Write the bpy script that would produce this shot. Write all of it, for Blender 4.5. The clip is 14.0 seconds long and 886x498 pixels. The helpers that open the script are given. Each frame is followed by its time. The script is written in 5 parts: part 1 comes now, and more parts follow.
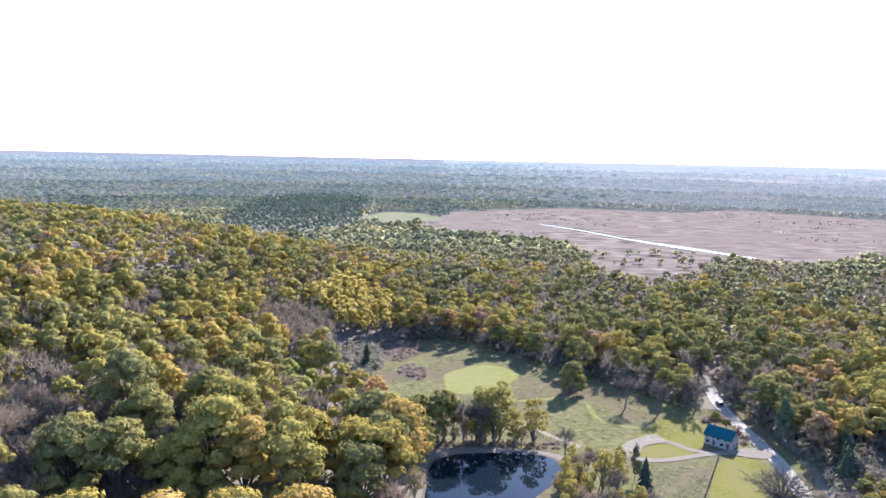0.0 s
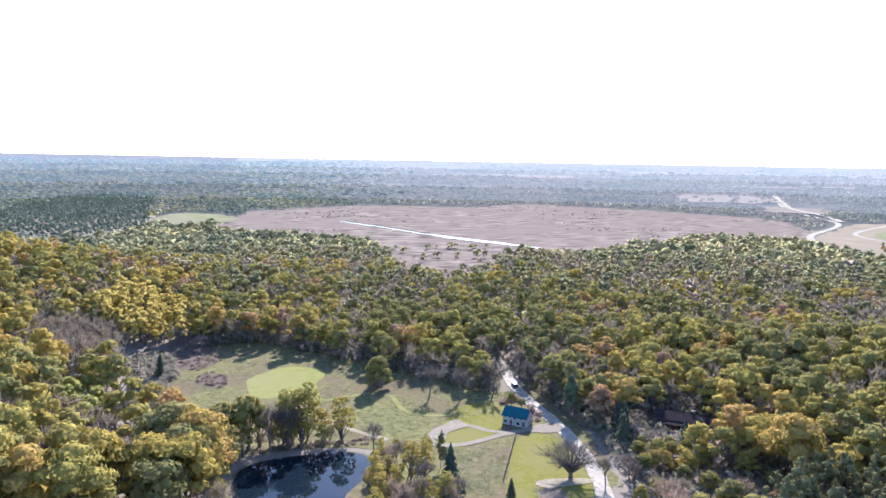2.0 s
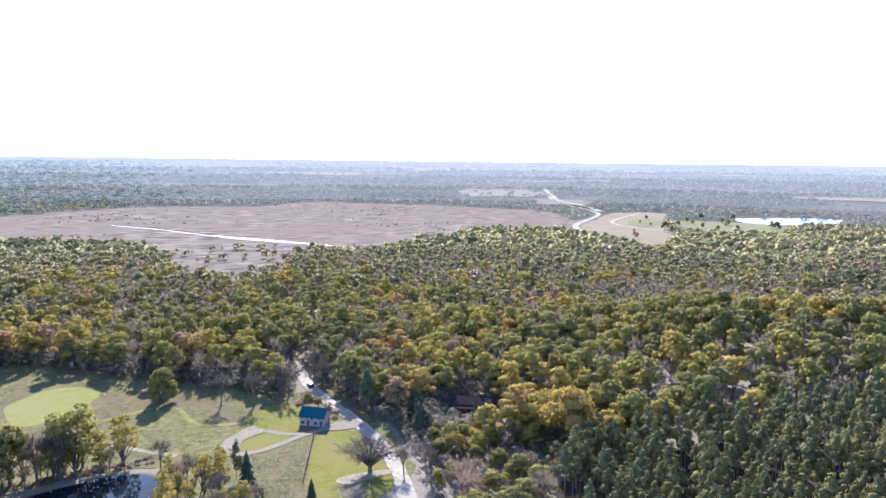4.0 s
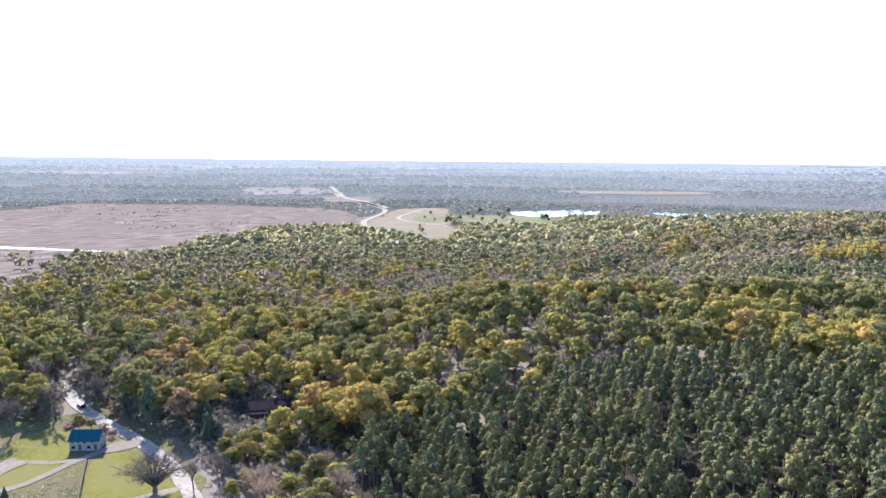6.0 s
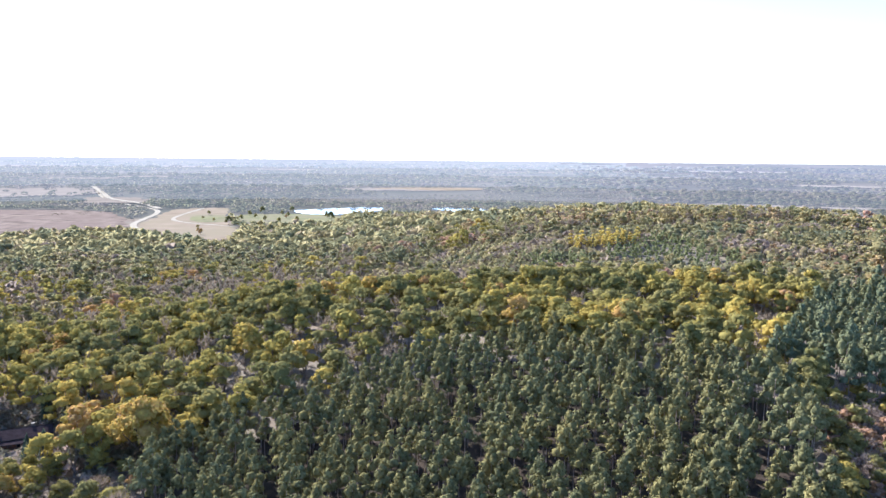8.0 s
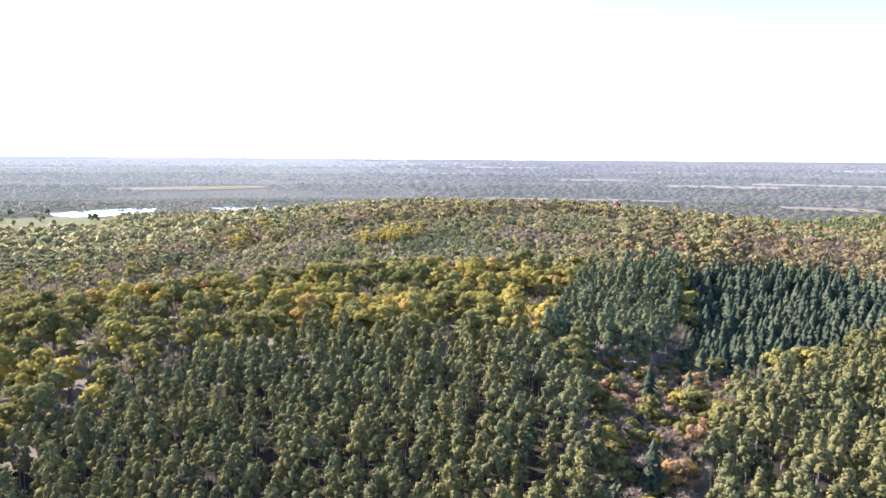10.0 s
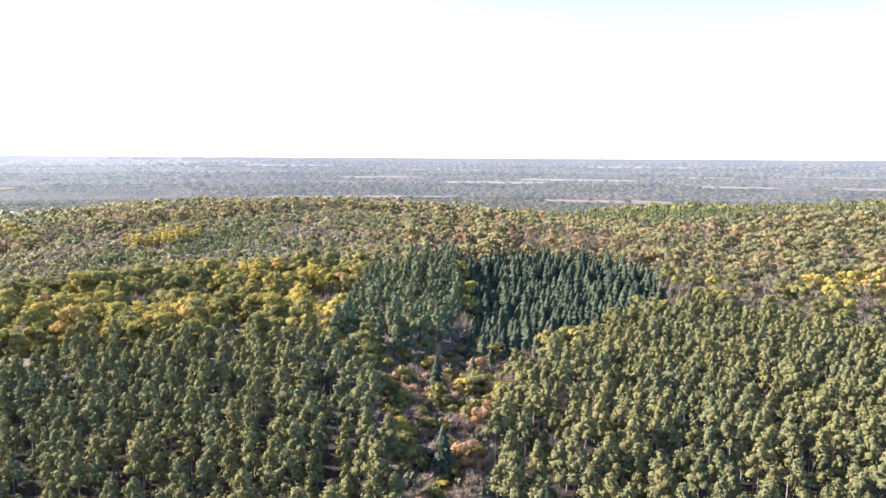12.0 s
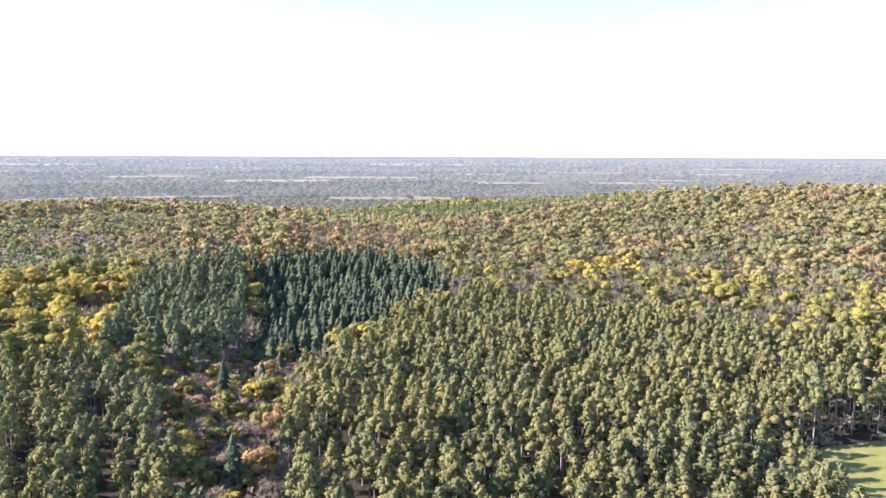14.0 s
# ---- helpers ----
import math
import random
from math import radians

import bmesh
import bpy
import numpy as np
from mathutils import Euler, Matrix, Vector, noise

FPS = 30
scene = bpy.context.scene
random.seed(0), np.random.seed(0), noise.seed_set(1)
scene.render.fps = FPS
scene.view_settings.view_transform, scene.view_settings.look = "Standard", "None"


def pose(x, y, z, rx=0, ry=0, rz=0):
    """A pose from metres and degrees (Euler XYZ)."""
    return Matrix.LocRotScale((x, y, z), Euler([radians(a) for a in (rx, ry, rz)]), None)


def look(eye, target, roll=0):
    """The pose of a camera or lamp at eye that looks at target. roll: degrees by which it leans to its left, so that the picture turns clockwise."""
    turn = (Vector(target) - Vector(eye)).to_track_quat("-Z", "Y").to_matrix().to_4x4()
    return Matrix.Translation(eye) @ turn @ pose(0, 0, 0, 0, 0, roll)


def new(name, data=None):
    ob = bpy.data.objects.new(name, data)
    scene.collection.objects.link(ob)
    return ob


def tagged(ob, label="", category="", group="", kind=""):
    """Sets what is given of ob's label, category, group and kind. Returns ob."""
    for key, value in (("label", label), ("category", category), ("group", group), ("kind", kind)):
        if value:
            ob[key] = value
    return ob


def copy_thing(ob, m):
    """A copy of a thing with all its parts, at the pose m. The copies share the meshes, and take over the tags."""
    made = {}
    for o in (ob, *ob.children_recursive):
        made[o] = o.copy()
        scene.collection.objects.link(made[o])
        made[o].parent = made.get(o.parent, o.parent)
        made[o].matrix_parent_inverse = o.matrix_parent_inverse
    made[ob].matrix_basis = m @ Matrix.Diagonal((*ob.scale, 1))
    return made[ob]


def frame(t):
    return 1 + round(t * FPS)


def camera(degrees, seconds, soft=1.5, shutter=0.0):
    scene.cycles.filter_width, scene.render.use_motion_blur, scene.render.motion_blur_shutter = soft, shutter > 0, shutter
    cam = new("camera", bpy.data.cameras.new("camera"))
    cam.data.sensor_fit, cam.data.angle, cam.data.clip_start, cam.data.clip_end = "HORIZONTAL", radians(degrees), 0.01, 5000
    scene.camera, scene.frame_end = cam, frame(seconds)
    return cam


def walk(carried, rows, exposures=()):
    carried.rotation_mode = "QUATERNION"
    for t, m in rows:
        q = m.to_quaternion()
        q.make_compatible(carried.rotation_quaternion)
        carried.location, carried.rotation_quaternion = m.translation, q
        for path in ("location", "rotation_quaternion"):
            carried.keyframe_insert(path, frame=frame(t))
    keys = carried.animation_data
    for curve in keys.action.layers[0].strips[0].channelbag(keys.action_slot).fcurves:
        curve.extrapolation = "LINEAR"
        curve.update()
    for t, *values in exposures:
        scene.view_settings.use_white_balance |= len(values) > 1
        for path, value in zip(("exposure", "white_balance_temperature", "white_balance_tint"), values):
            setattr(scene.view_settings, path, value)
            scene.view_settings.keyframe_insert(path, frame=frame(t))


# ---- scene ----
from mathutils.geometry import delaunay_2d_cdt

# ---- camera ----
cam = camera(62.96, 14.0)
walk(cam, [
    (0.0, pose(0, 0, 95, 82.953, -1.203, -0.000)),
    (0.5, pose(0, 0, 95, 82.973, -1.232, -3.859)),
    (1.0, pose(0, 0, 95, 82.994, -1.197, -7.588)),
    (1.5, pose(0, 0, 95, 83.027, -1.125, -11.655)),
    (2.0, pose(0, 0, 95, 83.057, -1.009, -15.780)),
    (2.5, pose(0, 0, 95, 83.086, -0.975, -19.926)),
    (3.0, pose(0, 0, 95, 83.094, -0.816, -24.096)),
    (5.5, pose(0, 0, 95, 83.077, -0.642, -44.922)),
    (6.0, pose(0, 0, 95, 83.067, -0.577, -49.132)),
    (6.5, pose(0, 0, 95, 83.055, -0.580, -53.376)),
    (7.0, pose(0, 0, 95, 83.055, -0.613, -57.615)),
    (7.5, pose(0, 0, 95, 83.057, -0.613, -61.834)),
    (8.0, pose(0, 0, 95, 83.036, -0.579, -66.091)),
    (10.5, pose(0, 0, 95, 82.926, -0.426, -87.246)),
    (11.0, pose(0, 0, 95, 82.907, -0.396, -91.488)),
    (11.5, pose(0, 0, 95, 82.866, -0.357, -95.722)),
    (12.0, pose(0, 0, 95, 82.850, -0.340, -99.953)),
    (12.5, pose(0, 0, 95, 82.789, -0.276, -104.183)),
    (13.0, pose(0, 0, 95, 82.737, -0.309, -108.392)),
    (13.5, pose(0, 0, 95, 82.739, -0.208, -112.650)),
    (14.0, pose(0, 0, 95, 82.746, -0.209, -116.888)),
], exposures=[(0, 2.33, 5220, 17), (3, 2.32, 5220, 18), (5.3, 2.25, 5240, 17), (8, 2.28, 5380, 16), (10.5, 2.40, 5640, 16), (14, 2.44, 5740, 16)])

# ---- world, sun ----
SUN_AZ, SUN_EL = 26.0, 29.0      # degrees clockwise from +y, and above the horizon
sun_way = Vector((math.sin(radians(SUN_AZ)) * math.cos(radians(SUN_EL)),
                  math.cos(radians(SUN_AZ)) * math.cos(radians(SUN_EL)), math.sin(radians(SUN_EL))))
world = bpy.data.worlds.new("world")
scene.world = world
world.use_nodes = True
wn = world.node_tree
sky = wn.nodes.new("ShaderNodeTexSky")
sky.sky_type, sky.sun_disc = "NISHITA", False
sky.sun_elevation, sky.sun_rotation = radians(SUN_EL), radians(SUN_AZ)
sky.air_density, sky.dust_density, sky.ozone_density = 0.85, 0.5, 2.6
wn.links.new(sky.outputs[0], wn.nodes["Background"].inputs[0])
wn.nodes["Background"].inputs[1].default_value = 0.100
sun = new("sun", bpy.data.lights.new("sun", "SUN"))
sun.data.energy, sun.data.angle, sun.data.color = 4.1, radians(0.6), (1.0, 0.93, 0.82)
sun.matrix_world = look(sun_way * 300, (0, 0, 0))

# ---- the lie of the land: rounded hills round a flat valley ----
HILLS = [
    (400, 190, 55, -12.0),
    (455, 70, 60, -9.0),
    (-155, 139, 92, 6.7),
    (-234, 402, 197, 31.8),
    (-513, 563, 245, 34.6),
    (-99, 764, 96, -53.2),
    (139, 98, 80, -13.7),
    (321, 185, 87, 14.2),
    (197, 35, 90, 24.1),
    (492, 85, 130, 30.5),
    (300, -41, 82, -2.6),
    (620, -94, 150, 34.4),
    (163, -76, 90, 3.2),
    (415, -180, 130, 12.2),
    (563, -438, 139, 35.8),
    (389, -639, 115, 23.6),
    (178, -203, 89, 2.9),
    (313, -563, 181, 36.9),
    (-295, -52, 220, 14.5),
    (0, -350, 220, 18.9),
    (60, 0, 70, 4.1),
    (-61, 115, 60, -12.5),
    (-29, 329, 90, -20.8),
    (745, 167, 122, 33.6),
    (773, 367, 82, 18.4),
    (-241, 730, 45, 20.8),
    (543, -224, 56, -6.5),
    (708, -330, 68, 14.9),
]


def height(x, y):
    """The ground's height; the plain lies at 0 and climbs slowly towards the far horizon."""
    x, y = np.asarray(x, float), np.asarray(y, float)
    g = sum(a * np.exp(-((x - cx) ** 2 + (y - cy) ** 2) / (2 * s * s)) for cx, cy, s, a in HILLS)
    g = np.where(g < 2, 0, np.where(g < 8, (g - 2) ** 2 / 12, g - 5))
    far = np.clip((np.hypot(x, y) - 1700) / 3200, 0, None)
    return g + 96 * far ** 1.25


def ground_z(x, y):
    return float(height(x, y))

# ---- materials ----
def material(name):
    m = bpy.data.materials.new(name)
    m.use_nodes = True
    t = m.node_tree
    return m, t, t.nodes["Principled BSDF"]


def node(t, kind, **settings):
    n = t.nodes.new(kind)
    for key, value in settings.items():
        n.inputs[key.replace("_", " ")].default_value = value
    return n


def ramp(t, fac, stops):
    n = t.nodes.new("ShaderNodeValToRGB")
    while len(n.color_ramp.elements) < len(stops):
        n.color_ramp.elements.new(0.5)
    for e, (p, c) in zip(n.color_ramp.elements, stops):
        e.position, e.color = p, (*c, 1)
    t.links.new(fac, n.inputs[0])
    return n.outputs[0]


def math_node(t, op, a, b):
    n = t.nodes.new("ShaderNodeMath")
    n.operation = op
    for i, v in enumerate((a, b)):
        if isinstance(v, (int, float)):
            n.inputs[i].default_value = v
        else:
            t.links.new(v, n.inputs[i])
    return n.outputs[0]


def noise_of(t, scale, detail=4.0, stretch=None, rough=0.55):
    c = t.nodes.new("ShaderNodeNewGeometry")
    out = c.outputs["Position"]
    if stretch:
        mp = t.nodes.new("ShaderNodeMapping")
        mp.inputs["Scale"].default_value = stretch
        mp.inputs["Rotation"].default_value = (0, 0, 0.9)
        t.links.new(out, mp.inputs[0])
        out = mp.outputs[0]
    n = node(t, "ShaderNodeTexNoise", Scale=scale, Detail=detail, Roughness=rough)
    t.links.new(out, n.inputs["Vector"])
    return n.outputs["Fac"]


def mixed(t, fac, a, b, blend="MIX"):
    n = t.nodes.new("ShaderNodeMix")
    n.data_type, n.blend_type = "RGBA", blend
    for i, v in ((0, fac), (6, a), (7, b)):
        if isinstance(v, (int, float)):
            n.inputs[i].default_value = v
        elif isinstance(v, tuple):
            n.inputs[i].default_value = (*v, 1)
        else:
            t.links.new(v, n.inputs[i])
    return n.outputs[2]


def bumped(t, bsdf, fac, strength, distance):
    b = node(t, "ShaderNodeBump", Strength=strength, Distance=distance)
    t.links.new(fac, b.inputs["Height"])
    t.links.new(b.outputs[0], bsdf.inputs["Normal"])


def leafy(name, stops, glow=0.45, spread=0.45, holes=0.0, grain=1.7, haze=None, gaps=0.44):
    """Leaves: the tree's own tint picks the hue, each tuft differs a little, light passes through, and gaps open between the leaves."""
    m, t, bsdf = material(name)
    at = t.nodes.new("ShaderNodeAttribute")
    at.attribute_name = "tint"
    geo = t.nodes.new("ShaderNodeNewGeometry")
    rnd = geo.outputs["Random Per Island"]
    small = math_node(t, "MULTIPLY", math_node(t, "SUBTRACT", rnd, 0.5), 0.16)
    hue = ramp(t, math_node(t, "ADD", at.outputs["Fac"], small), stops)
    val = math_node(t, "ADD", math_node(t, "MULTIPLY", rnd, spread), 1.0 - spread / 2)
    fine = noise_of(t, grain, 3)
    n = t.nodes.new("ShaderNodeHueSaturation")
    t.links.new(math_node(t, "MULTIPLY", val, math_node(t, "ADD", math_node(t, "MULTIPLY", fine, 0.5), 0.75)), n.inputs["Value"])
    t.links.new(hue, n.inputs["Color"])
    t.links.new(n.outputs[0], bsdf.inputs["Base Color"])
    bsdf.inputs["Roughness"].default_value = 0.9
    bsdf.inputs["Specular IOR Level"].default_value = 0.0
    if not holes:
        bumped(t, bsdf, fine, 0.6, 0.6 / grain)
    tr = t.nodes.new("ShaderNodeBsdfTranslucent")
    t.links.new(n.outputs[0], tr.inputs[0])
    mx = t.nodes.new("ShaderNodeMixShader")
    mx.inputs[0].default_value = glow
    t.links.new(bsdf.outputs[0], mx.inputs[1])
    t.links.new(tr.outputs[0], mx.inputs[2])
    out = mx.outputs[0]
    if holes:
        gap = ramp(t, noise_of(t, holes, 2, rough=0.6), [(gaps, (0, 0, 0)), (gaps + 0.04, (1, 1, 1))])
        clear = t.nodes.new("ShaderNodeBsdfTransparent")
        mh = t.nodes.new("ShaderNodeMixShader")
        t.links.new(gap, mh.inputs[0])
        t.links.new(clear.outputs[0], mh.inputs[1])
        t.links.new(out, mh.inputs[2])
        out = mh.outputs[0]
    if haze:
        out = hazed(t, out, haze)
    t.links.new(out, t.nodes["Material Output"].inputs[0])
    return m


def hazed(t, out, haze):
    """Paints air haze onto a far-backdrop surface, as a constant emission added to its shader."""
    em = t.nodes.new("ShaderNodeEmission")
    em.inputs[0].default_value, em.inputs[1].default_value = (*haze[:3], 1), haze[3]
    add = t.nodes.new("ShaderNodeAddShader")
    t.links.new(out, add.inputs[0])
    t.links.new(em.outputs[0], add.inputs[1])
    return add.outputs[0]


def rough(name, a, b, scale, c=None, big=0.02, bump=0.0, depth=0.1, roughness=0.9, stretch=None, haze=None, band=0.18, gloss=0.0):
    """A dull surface of two tones in grains, and a third in wide patches."""
    m, t, bsdf = material(name)
    fac = noise_of(t, scale, 5, stretch)
    col = ramp(t, fac, [(0.5 - band, a), (0.5 + band, b)])
    if c:
        patch = ramp(t, noise_of(t, big, 4), [(0.42, (0, 0, 0)), (0.62, (1, 1, 1))])
        col = mixed(t, patch, col, c)
    t.links.new(col, bsdf.inputs["Base Color"])
    bsdf.inputs["Roughness"].default_value = roughness
    bsdf.inputs["Specular IOR Level"].default_value = gloss
    if bump:
        bumped(t, bsdf, fac, bump, depth)
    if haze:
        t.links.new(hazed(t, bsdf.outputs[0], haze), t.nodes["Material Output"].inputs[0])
    return m


HAZES = [(0.58, 0.61, 0.67, g) for g in (0.044, 0.080, 0.112, 0.146, 0.190)]     # haze painted on the far backdrop as emission, ring by ring outwards
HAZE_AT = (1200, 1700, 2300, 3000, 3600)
EAST_HAZES = [(0.54, 0.57, 0.70, g) for g in (0.036, 0.060, 0.082, 0.104, 0.122)]      # weaker, bluer haze emission for the bearings away from the sun
BROADLEAF = [(0.0, (0.130, 0.122, 0.042)), (0.25, (0.206, 0.177, 0.063)), (0.48, (0.288, 0.232, 0.058)),
             (0.70, (0.365, 0.260, 0.058)), (0.86, (0.380, 0.220, 0.080)), (1.0, (0.285, 0.176, 0.115))]
# grey lowland leaf hues, paled further: distance haze put into the base colour
LOWLAND_HAZED = [(0.0, (0.161, 0.163, 0.092)), (0.3, (0.230, 0.209, 0.101)), (0.55, (0.282, 0.237, 0.108)), (0.78, (0.278, 0.218, 0.136)), (1.0, (0.259, 0.200, 0.159))]
# ridge hues midway to BROADLEAF, so only partly paled as haze
RIDGE_HAZED = [(0.0, (0.190, 0.188, 0.098)), (0.3, (0.272, 0.240, 0.112)), (0.55, (0.345, 0.282, 0.124)), (0.78, (0.350, 0.242, 0.128)), (1.0, (0.330, 0.196, 0.142))]
PINE = [(0.0, (0.104, 0.120, 0.068)), (0.3, (0.122, 0.116, 0.052)), (0.6, (0.144, 0.127, 0.050)), (1.0, (0.163, 0.137, 0.052))]
SPRUCE = [(0.0, (0.042, 0.052, 0.034)), (1.0, (0.085, 0.089, 0.049))]
leaves, leaves_in = leafy("broad_leaves", BROADLEAF, 0.33, 0.2), leafy("broad_leaves_within", BROADLEAF, 0.42, 0.15, holes=2.2, gaps=0.34)
hazed_ridge_leaves = leafy("hazed_ridge_leaves", RIDGE_HAZED, 0.6, 0.12, 0.0, 0.5)
hazed_low_leaves = leafy("hazed_lowland_leaves", LOWLAND_HAZED, 0.58, 0.12, 0.0, 0.6)
needles, needles_in = leafy("pine_needles", PINE, 0.16, 0.14), leafy("pine_needles_within", PINE, 0.16, 0.12, holes=2.4, gaps=0.37)
spruce_needles, spruce_in = leafy("spruce_needles", SPRUCE, 0.08, 0.3), leafy("spruce_needles_within", SPRUCE, 0.03, 0.2)
TWIG = [(0.0, (0.205, 0.164, 0.112)), (0.5, (0.255, 0.190, 0.128)), (1.0, (0.290, 0.186, 0.124))]
aspen_leaves = leafy("aspen_leaves", [(0.0, (0.44, 0.34, 0.095)), (1.0, (0.55, 0.41, 0.095))], 0.5, 0.2)
willow_leaves = leafy("willow_leaves", [(0.0, (0.27, 0.265, 0.08)), (1.0, (0.36, 0.32, 0.09))], 0.55, 0.3)
PALE = [(0.0, (0.215, 0.190, 0.130)), (0.5, (0.255, 0.208, 0.148)), (1.0, (0.285, 0.202, 0.152))]
pale_twigs, pale_lace = leafy("pale_twigs", PALE, 0.4), leafy("pale_sprays", PALE, 0.45, holes=4.5)
# darker copy of the twigs: backlit, shaded look put into the base colour
shaded_twigs = leafy("shaded_twigs", [(0.0, (0.095, 0.080, 0.068)), (1.0, (0.14, 0.11, 0.09))], 0.2)
twigs, lace = leafy("bare_twigs", TWIG, 0.3), leafy("fine_twigs", TWIG, 0.4, holes=4.5)
brush = leafy("brush_leaves", [(0.0, (0.150, 0.148, 0.090)), (0.5, (0.230, 0.190, 0.138)), (1.0, (0.285, 0.205, 0.158))], 0.4, holes=2.4)
# far woods: leaf hues plus haze painted in as emission, stronger with each ring
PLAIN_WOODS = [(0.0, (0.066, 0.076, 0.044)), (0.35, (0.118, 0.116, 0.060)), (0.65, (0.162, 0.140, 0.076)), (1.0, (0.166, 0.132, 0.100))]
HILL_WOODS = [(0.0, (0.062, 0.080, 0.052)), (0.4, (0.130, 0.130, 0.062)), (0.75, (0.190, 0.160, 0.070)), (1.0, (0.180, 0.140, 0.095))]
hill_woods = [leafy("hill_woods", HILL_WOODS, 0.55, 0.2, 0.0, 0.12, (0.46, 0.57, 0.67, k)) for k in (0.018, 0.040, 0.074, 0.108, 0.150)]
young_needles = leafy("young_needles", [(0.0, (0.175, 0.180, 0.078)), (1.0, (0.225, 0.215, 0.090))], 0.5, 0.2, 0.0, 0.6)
# distant plantation: pine hues lightened to carry haze in the base colour
hazed_pines = leafy("hazed_pines", [(0.0, (0.110, 0.128, 0.088)), (1.0, (0.165, 0.165, 0.098))], 0.4, 0.15, 0.0, 0.3)
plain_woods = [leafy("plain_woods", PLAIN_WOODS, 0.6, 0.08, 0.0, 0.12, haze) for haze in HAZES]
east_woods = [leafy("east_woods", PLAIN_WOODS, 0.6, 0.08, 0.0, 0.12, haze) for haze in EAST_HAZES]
bark = rough("bark", (0.10, 0.085, 0.07), (0.20, 0.17, 0.14), 2.0, bump=0.5)
pine_bark = rough("pine_bark", (0.20, 0.15, 0.12), (0.34, 0.27, 0.22), 2.0, bump=0.5)
litter = rough("leaf_litter", (0.135, 0.110, 0.084), (0.22, 0.178, 0.132), 0.9, (0.17, 0.145, 0.10), 0.02, 0.4, 0.3)
# very dark brown floor for the plantations, far below leaf_litter in tone
dark_pine_floor = rough("dark_pine_floor", (0.030, 0.024, 0.018), (0.060, 0.046, 0.034), 0.9, (0.045, 0.037, 0.026), 0.03, 0.4, 0.2)
meadow_mat = rough("rough_meadow", (0.080, 0.076, 0.030), (0.168, 0.145, 0.062), 0.40, (0.118, 0.088, 0.052), 0.03, 0.6, 0.5)
mown_mat = rough("mown_grass", (0.145, 0.138, 0.042), (0.192, 0.175, 0.060), 0.25, (0.175, 0.157, 0.060), 0.05, 0.2, 0.1)
lawn_mat = rough("lawn", (0.112, 0.104, 0.024), (0.158, 0.138, 0.034), 0.6, (0.148, 0.125, 0.043), 0.08, 0.2, 0.1)
gravel_mat = rough("gravel", (0.145, 0.116, 0.084), (0.245, 0.202, 0.148), 1.2, (0.185, 0.150, 0.106), 0.16, 0.3, 0.05)
# strong light and dark patches paint dappled tree shade into the gravel
road_mat = rough("dappled_road_gravel", (0.165, 0.135, 0.100), (0.40, 0.345, 0.265), 0.5, (0.25, 0.21, 0.155), 0.16, 0.3, 0.05, roughness=0.75, gloss=0.01)
dirt_mat = rough("dirt_track", (0.192, 0.156, 0.102), (0.264, 0.216, 0.144), 0.8)
sand_mat = rough("sand_track", (0.24, 0.205, 0.145), (0.31, 0.27, 0.20), 0.05)
marsh_mat = rough("marsh_sedge", (0.072, 0.056, 0.043), (0.240, 0.184, 0.140), 0.045, (0.150, 0.113, 0.088), 0.008, stretch=(0.7, 1.5, 1), band=0.15)
dry_mat = rough("dry_field", (0.165, 0.128, 0.086), (0.240, 0.186, 0.128), 0.03, (0.19, 0.155, 0.10), 0.01)
park_mat = rough("park_grass", (0.125, 0.125, 0.062), (0.190, 0.175, 0.092), 0.03, (0.17, 0.145, 0.09), 0.012)
mud_mat = rough("mud_bank", (0.09, 0.072, 0.05), (0.15, 0.12, 0.08), 0.8)
# far ground and fields, with the same emission haze added to their surfaces
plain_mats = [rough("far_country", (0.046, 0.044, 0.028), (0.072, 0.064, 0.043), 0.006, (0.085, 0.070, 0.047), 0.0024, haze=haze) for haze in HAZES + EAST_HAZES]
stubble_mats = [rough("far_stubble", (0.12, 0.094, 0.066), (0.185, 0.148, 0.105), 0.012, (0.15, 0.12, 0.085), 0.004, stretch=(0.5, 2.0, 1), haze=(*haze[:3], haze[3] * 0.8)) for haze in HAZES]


def water_material(name, colour, roughness, ior=1.33):
    m, t, bsdf = material(name)
    bsdf.inputs["Base Color"].default_value = (*colour, 1)
    bsdf.inputs["Roughness"].default_value = roughness
    bsdf.inputs["IOR"].default_value = ior
    bumped(t, bsdf, noise_of(t, 0.8, 3), 0.05, 0.05)
    return m


water_mat = water_material("pond_water", (0.006, 0.010, 0.014), 0.03, 1.17)
lake_mat = water_material("lake_water", (0.05, 0.07, 0.09), 0.12)


# ---- mesh helpers ----
def mesh_of(name, v, f, mats, index=None, tint=None, smooth=False):
    """A triangle mesh from arrays."""
    me = bpy.data.meshes.new(name)
    v, f = np.asarray(v, np.float32), np.asarray(f, np.int32)
    me.vertices.add(len(v))
    me.vertices.foreach_set("co", v.ravel())
    me.loops.add(f.size)
    me.loops.foreach_set("vertex_index", f.ravel())
    me.polygons.add(len(f))
    me.polygons.foreach_set("loop_start", np.arange(0, f.size, f.shape[1], dtype=np.int32))
    for m in mats:
        me.materials.append(m)
    if index is not None:
        me.polygons.foreach_set("material_index", np.asarray(index, np.int32))
    if tint is not None:
        me.attributes.new("tint", "FLOAT", "POINT").data.foreach_set("value", np.asarray(tint, np.float32))
    me.update(calc_edges=True)
    if smooth:
        me.shade_smooth()
    elif index is not None and 2 in index:
        me.polygons.foreach_set("use_smooth", np.asarray(index) == 2)
    return me


